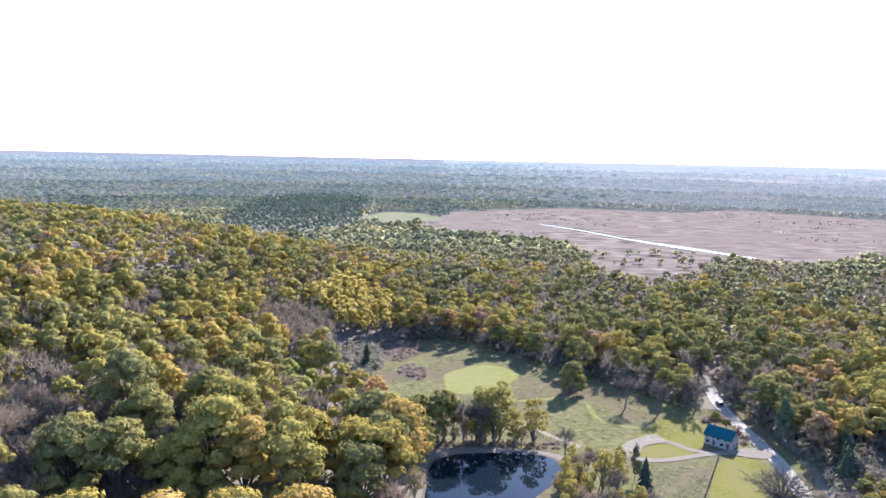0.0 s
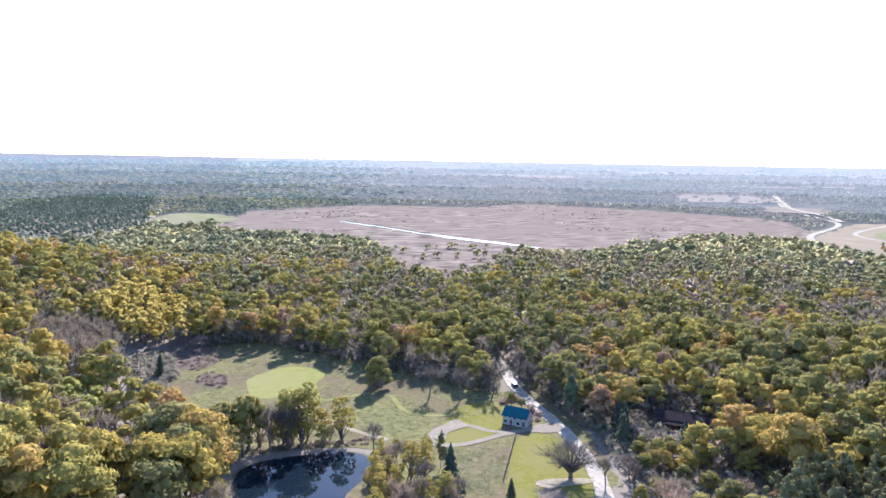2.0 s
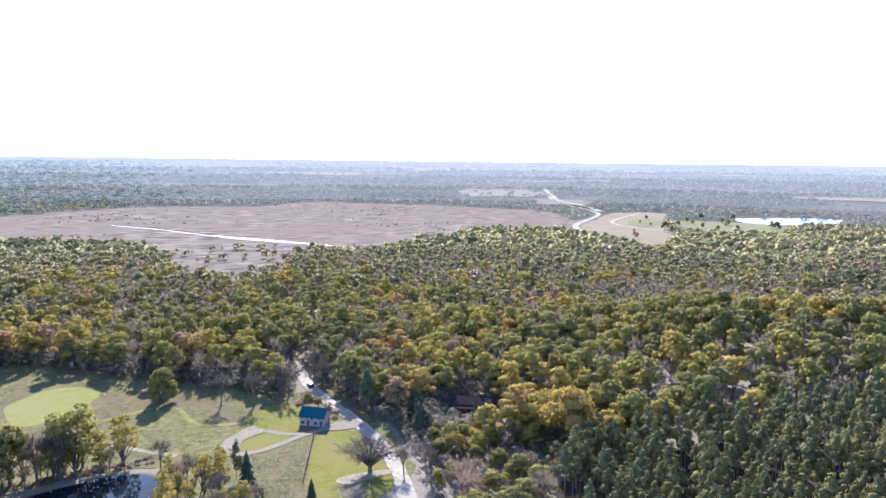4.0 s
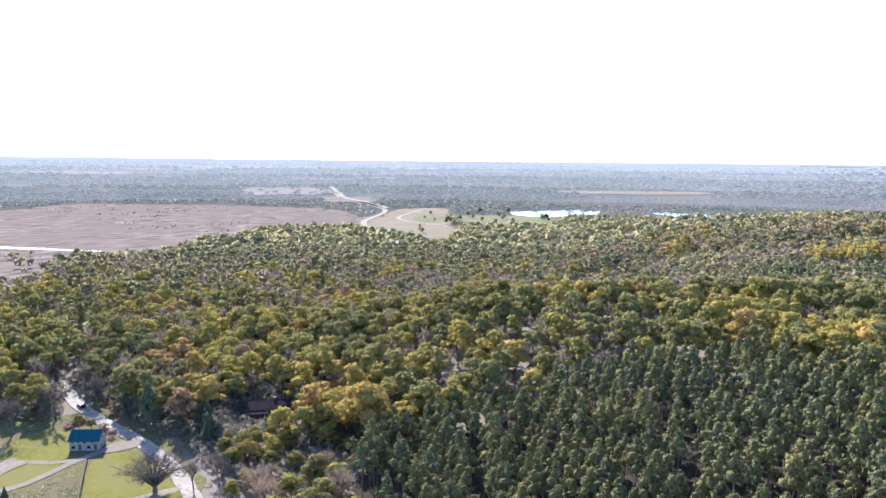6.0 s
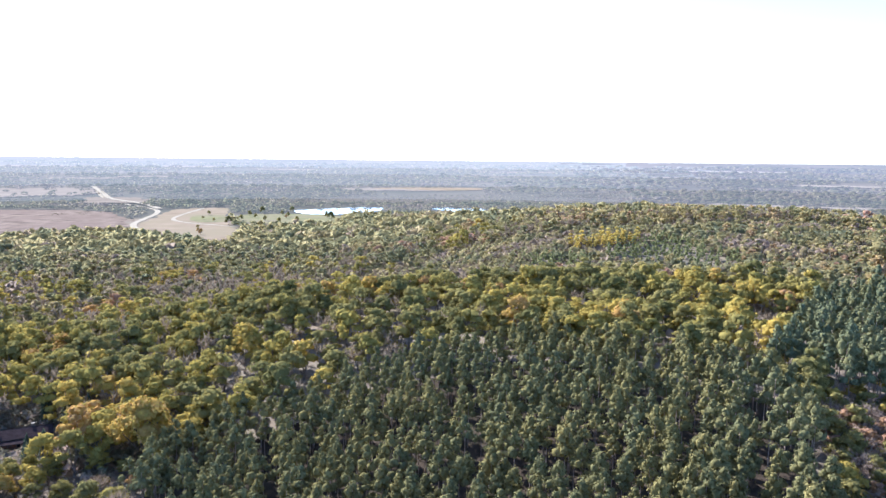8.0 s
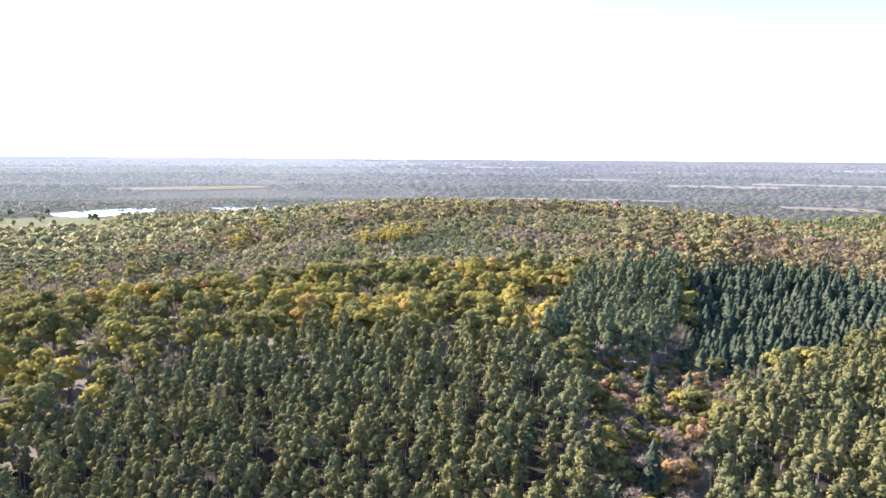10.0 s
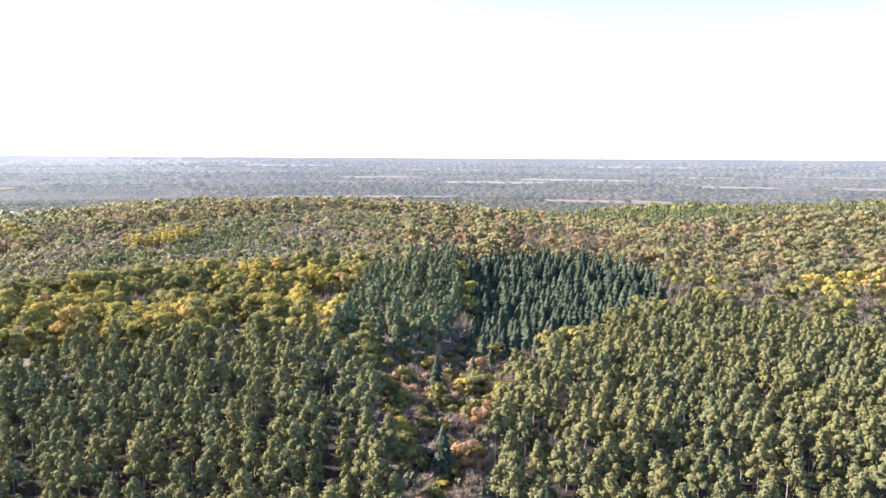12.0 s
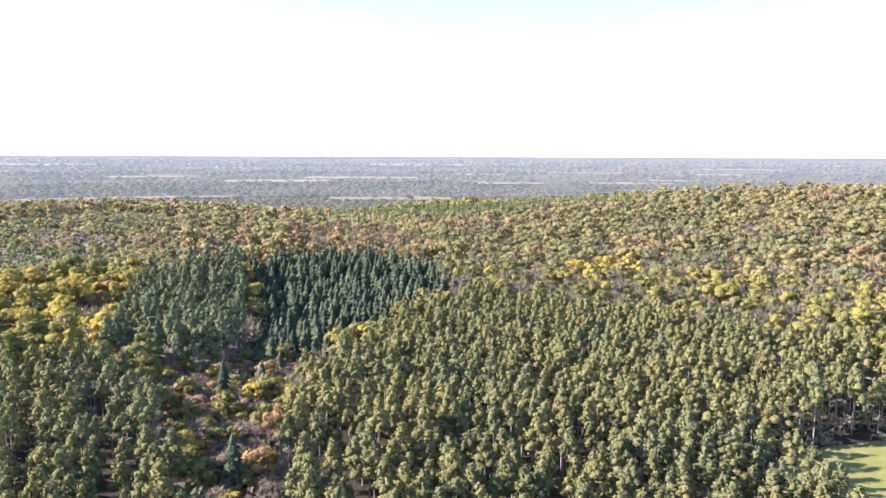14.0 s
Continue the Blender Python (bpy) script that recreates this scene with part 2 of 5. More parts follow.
def part(name, bm, mat, parent, label=""):
    me = bpy.data.meshes.new(name)
    bm.to_mesh(me)
    bm.free()
    me.materials.append(mat)
    ob = new(name, me)
    ob.parent = parent
    return tagged(ob, label)


def inside(poly, x, y):
    """Which of the points lie in the polygon."""
    x, y = np.asarray(x, float), np.asarray(y, float)
    hit = np.zeros(x.shape, bool)
    for (ax, ay), (bx, by) in zip(poly, poly[1:] + poly[:1]):
        if ay != by:
            hit ^= ((ay > y) != (by > y)) & (x < (bx - ax) * (y - ay) / (by - ay) + ax)
    return hit


def off_line(line, x, y):
    """How far the points lie from a line of points."""
    best = np.full(np.shape(x), 1e9)
    for (ax, ay), (bx, by) in zip(line, line[1:]):
        dx, dy = bx - ax, by - ay
        k = np.clip(((x - ax) * dx + (y - ay) * dy) / (dx * dx + dy * dy), 0, 1)
        best = np.minimum(best, np.hypot(x - ax - k * dx, y - ay - k * dy))
    return best


def rounded(pts, closed=True, times=3):
    """Corners cut, again and again, to a soft outline."""
    for _ in range(times):
        out = [] if closed else [pts[0]]
        for a, b in zip(pts, pts[1:] + (pts[:1] if closed else [])):
            out += [(a[0] * 0.75 + b[0] * 0.25, a[1] * 0.75 + b[1] * 0.25), (a[0] * 0.25 + b[0] * 0.75, a[1] * 0.25 + b[1] * 0.75)]
        pts = out if closed else out + [pts[-1]]
    return pts


def frayed(pts, amount):
    return [(x + amount * (noise.noise((x * 0.11, y * 0.11, 3))), y + amount * (noise.noise((x * 0.11, y * 0.11, 9)))) for x, y in pts]


def patch(name, outline, mat, lift, step, label, category, fray=0.0):
    """A sheet that follows the ground inside an outline."""
    ring = rounded(outline)
    if fray:
        ring = frayed(ring, fray)
    xs, ys = [p[0] for p in ring], [p[1] for p in ring]
    gx, gy = np.meshgrid(np.arange(min(xs), max(xs), step), np.arange(min(ys), max(ys), step))
    gx, gy = gx.ravel(), gy.ravel()
    keep = inside(ring, gx, gy) & (off_line(ring + ring[:1], gx, gy) > step * 0.4)
    pts = [Vector(p) for p in ring] + [Vector(p) for p in zip(gx[keep], gy[keep])]
    n = len(ring)
    v2, _, f2, _, _, _ = delaunay_2d_cdt(pts, [(i, (i + 1) % n) for i in range(n)], [], 1, 1e-5)
    v = np.array([(p[0], p[1], 0) for p in v2])
    v[:, 2] = height(v[:, 0], v[:, 1]) + lift
    f = [list(q) if (v[q[1]][0] - v[q[0]][0]) * (v[q[2]][1] - v[q[0]][1]) > (v[q[1]][1] - v[q[0]][1]) * (v[q[2]][0] - v[q[0]][0]) else list(q)[::-1] for q in f2]
    ob = new(name, mesh_of(name, v, f, [mat]))
    return tagged(ob, label, category, kind="structure")


def strip(name, line, width, mat, lift, label, category):
    """A way of even width that follows the ground along a line."""
    line = rounded(line, False, 3)
    v, f = [], []
    for i, p in enumerate(line):
        a, b = Vector(line[max(i - 1, 0)]), Vector(line[min(i + 1, len(line) - 1)])
        side = (b - a).normalized().orthogonal()
        w = width / 2 * (1 + 0.18 * noise.noise((p[0] * 0.15, p[1] * 0.15, 1)))
        for k in (-1, 0, 1):
            x, y = p[0] + side.x * w * k, p[1] + side.y * w * k
            v.append((x, y, ground_z(x, y) + lift))
        if i:
            for k in (0, 1):
                q = [3 * i - 3 + k, 3 * i - 2 + k, 3 * i + 1 + k, 3 * i + k]
                f += [(q[0], q[2], q[1]), (q[0], q[3], q[2])]
    me = mesh_of(name, v, f, [mat])
    if sum(p.normal.z for p in me.polygons) < 0:
        me.flip_normals()
    return tagged(new(name, me), label, category, kind="structure")


# ---- the ground and what lies on it ----
def build_ground():
    rings = np.concatenate([[3.0], 3.0 * 1.047 ** np.arange(1, 162)])
    rings = np.append(rings[rings < 4800], 4900.0)
    n = 220
    a = np.arange(n) * 2 * math.pi / n
    x, y = rings[:, None] * np.sin(a), rings[:, None] * np.cos(a)
    v = np.stack([x, y, height(x, y)], -1).reshape(-1, 3)
    i, k = np.meshgrid(np.arange(len(rings) - 1), np.arange(n), indexing="ij")
    p, q = i * n + k, i * n + (k + 1) % n
    f = np.concatenate([np.stack([p, p + n, q + n], -1).reshape(-1, 3), np.stack([p, q + n, q], -1).reshape(-1, 3)])
    f = np.concatenate([f[:, ::-1], [(0, j + 1, j) for j in range(1, n - 1)]])
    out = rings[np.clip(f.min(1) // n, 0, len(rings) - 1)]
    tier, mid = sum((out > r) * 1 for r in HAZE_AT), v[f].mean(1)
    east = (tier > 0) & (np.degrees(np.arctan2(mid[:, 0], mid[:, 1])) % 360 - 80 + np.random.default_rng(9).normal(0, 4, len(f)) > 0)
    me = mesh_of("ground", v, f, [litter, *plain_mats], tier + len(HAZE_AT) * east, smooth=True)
    if sum(me.polygons[j].normal.z for j in range(50)) < 0:
        me.flip_normals()
    tagged(new("ground", me), "brown leaf-littered woodland ground rolling out to far farmland", "ground", kind="structure")


OPEN = [(-42, 288), (-29, 317), (-11, 372), (10, 378), (27, 356), (42, 344), (56, 322), (72, 304), (84, 292), (93, 278), (100, 273), (106, 275), (110, 284),
        (123, 284), (119, 262), (120, 240), (119, 226), (114, 204), (108, 178), (62, 176), (60, 200), (62, 216), (46, 226), (24, 233), (7, 231), (-13, 236), (-22, 256)]
POND = [(-3, 176), (-3, 196), (-3, 213), (1, 221), (7, 224), (18, 226), (24, 228), (33, 226), (39, 222), (40, 212), (34, 203), (27, 193), (24, 176)]
MOWN = [(1, 309), (10, 324), (21, 330), (37, 324), (34, 304), (22, 290), (8, 284), (4, 292)]
ROAD = [(168, 420), (149, 368), (134, 341), (119, 312), (113, 287), (111, 264), (111, 242), (111, 228), (109, 211), (106, 194), (100, 176), (88, 150)]
LAWN = [(92, 226), (81, 204), (73, 186), (70, 176), (90, 172), (99, 180), (103, 195), (105, 215), (104, 228)]
MARSH = [(-30, 1000), (7, 973), (86, 918), (147, 854), (150, 700), (130, 630), (165, 575), (220, 605), (255, 700), (314, 712), (367, 704), (521, 795), (624, 840), (718, 777),
         (808, 878), (902, 1006), (926, 1133), (839, 1277), (722, 1447), (633, 1563), (452, 1400), (314, 1501), (192, 1462), (19, 1332), (-10, 1150)]
CHANNEL = [(232, 914), (250, 882), (289, 814), (327, 740), (321, 733), (294, 782), (271, 816), (251, 853), (238, 884)]
SAND_WAY = [(1420, 1660), (1336, 1559), (1205, 1386), (1122, 1258), (1045, 1099), (995, 1007), (921, 937), (819, 865), (754, 816), (693, 736)]
DRY_FIELD = [(695, 760), (860, 880), (1005, 994), (1088, 987), (1111, 936), (1000, 860), (792, 673), (772, 632), (669, 568), (653, 589)]
PARK = [(824, 778), (940, 877), (970, 823), (857, 723)]
PARK_B = [(976, 829), (1053, 749), (1043, 640), (951, 590), (831, 674)]
LAKE_A = [(1075, 770), (1120, 796), (1171, 773), (1298, 708), (1213, 657), (1088, 660), (1040, 700)]
LAKE_B = [(1316, 630), (1345, 564), (1356, 497), (1261, 486), (1244, 535)]
PALE_FIELD = [(1930, 1100), (2124, 802), (1974, 745), (1824, 1021)]
SIDE_FIELD = [(121, -158), (121, -178), (112, -201), (80, -198), (78, -153), (100, -150), (112, -151)]
LEFT_FIELD = [(-131, 1116), (-104, 1309), (-22, 1262), (10, 1137), (-68, 1049)]
HEATH_A = [(-35, 371), (-10, 372), (-8, 347), (-20, 328), (-35, 351)]
HEATH_B = [(-14, 330), (-4, 319), (-7, 304), (-15, 308), (-19, 319)]
BUSHES = [(-50, 344), (-43, 369), (-31, 357), (-27, 328), (-32, 300), (-42, 303)]
heath_mat = rough("russet_heath", (0.072, 0.052, 0.042), (0.140, 0.096, 0.076), 0.5, (0.10, 0.078, 0.052), 0.06, 0.5, 0.4)
build_ground()
patch("meadow", [(35 + (px - 35) * 1.09, 285 + (py - 285) * 1.09) if py > 240 else (px, py) for px, py in OPEN], meadow_mat, 0.10, 9, "rough tawny meadow grass in a valley clearing", "meadow", 3)
for outline in (HEATH_A, HEATH_B):
    patch("heath", outline, heath_mat, 0.14, 5, "russet-brown low growth in the meadow", "heath", 4)
patch("grass_bank", [(25, 174), (64, 172), (66, 216), (48, 227), (40, 224), (41, 212), (35, 203), (28, 193)], meadow_mat, 0.12, 5, "rough grass between the pond and the lawn", "grass", 2)
patch("mown_field", MOWN, mown_mat, 0.16, 9, "pale yellow-green mown grass field", "field", 1.5)
patch("lawn", LAWN, lawn_mat, 0.16, 6, "bright green mown lawn beside the gravel road", "lawn")
patch("pond_bank", [(x + (0.9 if x > 15 else -0.9), y + (0.9 if y > 200 else -0.9)) for x, y in POND], mud_mat, 0.13, 6, "brown muddy bank round the pond", "bank", 1)
patch("pond", POND, water_mat, 0.20, 8, "still dark pond water mirroring sky and trees", "pond", 1)
strip("road", ROAD, 5.2, road_mat, 0.22, "pale gravel road dappled with tree shade", "road")
strip("driveway", [(62, 229), (64, 236), (70, 241), (76, 242), (81, 238), (84, 233), (90, 230)], 2.4, gravel_mat, 0.20, "pale gravel loop of the drive", "driveway")
strip("driveway", [(62, 231), (62, 226), (66, 223.5), (72, 223), (79, 225), (90, 229.5), (101, 231), (112, 230)], 2.8, gravel_mat, 0.24, "pale gravel drive from the loop to the road", "driveway")
patch("lawn", [(60.7, 227.6), (71, 245.3), (84.6, 264), (93.8, 263), (99.8, 258), (97, 246), (88.6, 231), (72.2, 221.3), (64, 221)], lawn_mat, 0.14, 5, "mown lawn round the gravel loop and the house", "lawn", 1.5)
patch("forecourt", [(63, 231), (66.6, 238), (72, 244), (78, 247), (78, 242), (81, 238.6), (74, 237), (69, 234), (66.5, 227)], gravel_mat, 0.30, 3, "pale gravel apron of the turning loop", "forecourt", 0.6)
patch("forecourt", [(97, 233), (112, 236), (112, 226), (104, 226), (97, 229)], gravel_mat, 0.26, 4, "pale gravel forecourt beside the house", "forecourt")
patch("parking_lot", [(83.3, 190), (88, 192), (101, 189.5), (103, 186), (92, 185.5), (84.5, 186)], dirt_mat, 0.26, 4, "pale gravel pull-off under the bare oak", "parking")
for line in ([(30, 299), (29, 285), (31, 278), (38, 280), (50, 284)], [(59, 279), (59, 266), (60, 258), (66, 253), (78, 251)]):
    strip("trail", line, 2.2, mown_mat, 0.18, "narrow mown grass trail through the meadow", "trail")
strip("trail", [(20, 268), (25, 262), (34, 250), (40, 242), (48, 233)], 2.4, dirt_mat, 0.18, "tan worn track across the meadow", "trail")
patch("marsh", MARSH, marsh_mat, 0.3, 60, "wide russet sedge marsh on the plain", "marsh", 25)
patch("channel", CHANNEL, lake_mat, 0.6, 40, "straight bright water channel through the marsh", "water", 3)
strip("ditch", [(150, 1100), (197, 1008), (234, 900)], 3.2, lake_mat, 0.55, "narrow straight ditch feeding the marsh channel", "water")
strip("ditch_bank", [(156, 1104), (203, 1012), (242, 900), (262, 868)], 5, mud_mat, 0.5, "dark muddy bank along the ditch", "bank")
strip("sand_road", SAND_WAY, 9, sand_mat, 0.6, "pale sandy road winding over the plain", "road")
strip("sand_road", [(1006, 1016), (1100, 1150), (1154, 1267), (1183, 1344), (1290, 1480), (1368, 1589), (1470, 1727)], 13, sand_mat, 2.3, "pale sandy road going on over the far plain", "road")
patch("dry_field", DRY_FIELD, dry_mat, 0.4, 50, "tan dry field beside the sandy road", "field", 10)
patch("park_field", PARK, park_mat, 0.5, 50, "light green park grass by the lake", "field", 6)
patch("park_field", PARK_B, park_mat, 0.56, 50, "light green park grass by the lake", "field", 6)
strip("park_road", [(1076, 974), (940, 897), (849, 837), (819, 780), (811, 732), (803, 674)], 7, sand_mat, 0.7, "pale looped park road on the plain", "road")
patch("lake", LAKE_A, lake_mat, 0.7, 50, "pale blue lake beyond the park", "lake", 12)
patch("lake", LAKE_B, lake_mat, 0.7, 50, "pale blue arm of the lake", "lake", 12)
patch("dry_field", PALE_FIELD, dry_mat, 2.0, 60, "pale stubble field far out on the plain", "field")
patch("grass_field", SIDE_FIELD, mown_mat, 0.25, 6, "sunlit rough grass field at the edge of the pines", "field", 2)
patch("dry_field", LEFT_FIELD, park_mat, 0.5, 40, "pale green clearing beyond the wooded hill", "field", 8)
strip("sand_road", [(-130, 1050), (-129, 1161), (-132, 1332), (-160, 1748)], 11, sand_mat, 0.6, "pale sandy track beside dark pines", "road")
# ---- trees: shapes ----
rng = np.random.default_rng(7)
ICO_V = np.array([(0, 0, 1)] + [(0.894 * math.cos(k * 1.2566), 0.894 * math.sin(k * 1.2566), 0.447) for k in range(5)]
                 + [(0.894 * math.cos(k * 1.2566 + 0.628), 0.894 * math.sin(k * 1.2566 + 0.628), -0.447) for k in range(5)] + [(0, 0, -1)])
ICO_F = np.array([(0, 1 + k, 1 + (k + 1) % 5) for k in range(5)] + [(1 + k, 6 + k, 1 + (k + 1) % 5) for k in range(5)]
                 + [(6 + k, 6 + (k + 1) % 5, 1 + (k + 1) % 5) for k in range(5)] + [(11, 6 + (k + 1) % 5, 6 + k) for k in range(5)])


class Shape:
    """Triangles that gather into one mesh; material 0 is foliage, 1 is bark, 2 the crown's inner mass."""

    def __init__(self):
        self.v, self.f, self.m, self.n = [], [], [], 0

    def add(self, v, f, m=0):
        v, f = np.asarray(v, float), np.asarray(f, int)
        self.v.append(v)
        self.f.append(f + self.n)
        self.m.append(np.full(len(f), m))
        self.n += len(v)

    def blob(self, centre, radii, jag=0.18, faces=15):
        """A lumpy inner mass of foliage."""
        v = ICO_V * (1 + rng.uniform(-jag, jag, (12, 1)))
        self.add(v * radii + centre, ICO_F[:faces], 2)

    def tufts(self, at, out, size, lean=0.7):
        """One ragged tuft of leaves at each place, facing roughly outwards."""
        n = len(at)
        nrm = out + rng.normal(0, lean, (n, 3))
        nrm /= np.linalg.norm(nrm, axis=1)[:, None]
        a = np.cross(nrm, rng.normal(0, 1, (n, 3)))
        a /= np.linalg.norm(a, axis=1)[:, None]
        b = np.cross(nrm, a)
        s = size * rng.uniform(0.6, 1.35, (n, 1))
        v = np.stack([at + a * s, at - a * s * 0.5 + b * s * 0.8, at - a * s * 0.55 - b * s * rng.uniform(0.5, 1.0, (n, 1))], 1).reshape(-1, 3)
        self.add(v, np.arange(3 * n).reshape(-1, 3))

    def lobe(self, centre, radii, tufts, size, core=0.86):
        """A rounded bough of leaves: a lumpy mass with leaf tufts laid over it like scales, ragged at the edge."""
        centre, radii = np.asarray(centre, float), np.asarray(radii, float)
        if core:
            self.blob(centre, radii * core, 0.2, 15)
        d = rng.normal(0, 1, (tufts, 3))
        d[:, 2] = np.abs(d[:, 2]) * 1.1 - 0.4
        d /= np.linalg.norm(d, axis=1)[:, None]
        self.tufts(centre + d * radii * rng.uniform(0.82, 1.1, (tufts, 1)), d, size, 0.24)

    def plumes(self, at, out, length, width):
        """Tapered needle plumes, each a slim spindle that points outwards."""
        n = len(at)
        out = out / np.linalg.norm(out, axis=1)[:, None]
        a = np.cross(out, rng.normal(0, 1, (n, 3)))
        a /= np.linalg.norm(a, axis=1)[:, None]
        b = np.cross(out, a)
        length, width = np.reshape(length, (-1, 1)), np.reshape(width, (-1, 1))
        ring = [at + (a * math.cos(k) + b * math.sin(k)) * width * rng.uniform(0.75, 1.25, (n, 1)) + out * length * rng.uniform(-0.1, 0.15, (n, 1)) for k in (0.5, 2.6, 4.7)]
        v = np.stack([at - out * length * 0.5, at + out * length * 0.55, *ring], 1).reshape(-1, 3)
        f = np.array([(0, 3, 2), (0, 4, 3), (0, 2, 4), (1, 2, 3), (1, 3, 4), (1, 4, 2)])
        self.add(v, (f[None] + 5 * np.arange(n)[:, None, None]).reshape(-1, 3), 2)

    def limb(self, a, b, ra, rb, sides=4, m=1):
        """A tapered length of wood."""
        a, b = np.asarray(a, float), np.asarray(b, float)
        d = (b - a) / np.linalg.norm(b - a)
        u = np.cross(d, (0.3, 0.9, 0.2))
        u /= np.linalg.norm(u)
        w = np.cross(d, u)
        ang = np.arange(sides) * 2 * math.pi / sides
        ring = np.cos(ang)[:, None] * u + np.sin(ang)[:, None] * w
        k = np.arange(sides)
        j = (k + 1) % sides
        f = np.concatenate([np.stack([k, j, j + sides], 1), np.stack([k, j + sides, k + sides], 1)])
        self.add(np.concatenate([a + ring * ra, b + ring * rb]), f, m)

    def slivers(self, a, b, width, m=0):
        """Thin twigs, each one long narrow triangle."""
        n = len(a)
        side = np.cross(b - a, rng.normal(0, 1, (n, 3)))
        side *= width / np.linalg.norm(side, axis=1)[:, None]
        self.add(np.stack([a - side, a + side, b], 1).reshape(-1, 3), np.arange(3 * n).reshape(-1, 3), m)

    def done(self):
        return np.concatenate(self.v), np.concatenate(self.f), np.concatenate(self.m)


def broadleaf(tall, wide, lobes, tufts, size, trunk=True, core=0.86, low=0.28):
    """A broad-crowned tree: trunk, a few limbs, and boughs heaped into an uneven dome."""
    s = Shape()
    base = tall * low
    if trunk:
        s.limb((0, 0, -0.5), (0.2, 0.1, base), 0.032 * tall, 0.02 * tall, 6)
    lop = rng.uniform(0, 6.283)
    small = min(1.0, (11 / lobes) ** 0.3)
    for i in range(lobes):
        a = i * 2.4 + rng.uniform(-0.5, 0.5)
        k = math.sqrt((i + 0.3) / lobes)
        r = wide * 0.66 * k * rng.uniform(0.8, 1.2) * (1 + 0.16 * math.cos(a - lop))
        size_l = wide * rng.uniform(0.30, 0.46) * (1.12 - 0.25 * k) * small
        z = base + (tall - base - size_l * 0.6) * (1 - 0.72 * k ** 2.4) * rng.uniform(0.82, 1.05)
        c = np.array((r * math.cos(a), r * math.sin(a), z))
        if trunk and i % 2:
            s.limb((0, 0, base * 0.9), c, 0.014 * tall, 0.005 * tall, 3)
        s.lobe(c, (size_l, size_l, size_l * rng.uniform(0.5, 0.7)), tufts, size, core)
    return s.done()


def pine(tall, wide, lobes, tufts, size, bare=0.42, trunk=True):
    """A plantation pine: straight bare stem below a ragged, round-shouldered crown, tier on tier of upswept boughs."""
    s = Shape()
    if trunk:
        s.limb((0, 0, -0.5), (0, 0, tall * 0.96), 0.011 * tall, 0.003 * tall, 4)
    deep = tall * (1 - bare)
    for i in range(lobes):
        u = 1 - i / max(1, lobes - 1)                         # from the leader down
        a = i * 2.4 + rng.uniform(-0.5, 0.5)
        r = wide * 0.62 * (1 - u) ** 0.65 * rng.uniform(0.75, 1.2)
        z = tall - deep * (0.14 + 0.68 * (1 - u)) + rng.normal(0, 0.03) * deep
        w = wide * (0.30 + 0.24 * (1 - u)) * rng.uniform(0.85, 1.15)
        c, radii = np.array((r * math.cos(a), r * math.sin(a), z)), np.array((w, w, deep * rng.uniform(0.15, 0.2)))
        s.blob(c, radii * 0.8, 0.24, 15)
        d = rng.normal(0, 1, (tufts, 3))
        d[:, 2] = np.abs(d[:, 2]) * 1.1 - 0.5
        d /= np.linalg.norm(d, axis=1)[:, None]
        s.tufts(c + d * radii * rng.uniform(0.85, 1.25, (tufts, 1)), d + (0, 0, 0.1), size, 0.3)
    s.plumes(np.array([(0, 0, tall * 0.96)]), np.array([(0.05, 0.05, 1.0)]), [tall * 0.1], [size * 0.6])
    return s.done()


def spruce(tall, wide, whorls, per, size):
    """A spire of drooping boughs down to the ground: tier over tier of ragged skirts, with loose sprays at the tips."""
    s = Shape()
    s.limb((0, 0, -0.5), (0, 0, tall * 0.98), 0.014 * tall, 0.003 * tall, 4)
    for w in range(whorls):
        u = (w + 0.35 * rng.uniform()) / whorls
        r = wide * (1 - u) ** 0.75 * rng.uniform(0.88, 1.1) + 0.2
        top = tall * (0.2 + 0.8 * (w + 1) / whorls)
        z = tall * (0.05 + 0.85 * u)
        n = per
        a = rng.uniform(0, 6.28) + np.arange(2 * n) * math.pi / n + rng.normal(0, 0.08, 2 * n)
        k = np.where(np.arange(2 * n) % 2, 0.58, 1.0) * r * rng.uniform(0.82, 1.15, 2 * n)
        ring = np.stack([np.cos(a) * k, np.sin(a) * k, z + np.where(np.arange(2 * n) % 2, 0.04 * tall, 0) + rng.normal(0, 0.12, 2 * n)], 1)
        s.add(np.concatenate([ring, [(0, 0, top)]]), [(j, (j + 1) % (2 * n), 2 * n) for j in range(2 * n)], 2)
        tips = ring[::2] * (0.9, 0.9, 1) + (0, 0, 0.15)
        s.tufts(tips, np.stack([np.cos(a[::2]), np.sin(a[::2]), np.full(n, 0.7)], 1), size * (0.55 + 0.5 * (1 - u)), 0.3)
    return s.done()


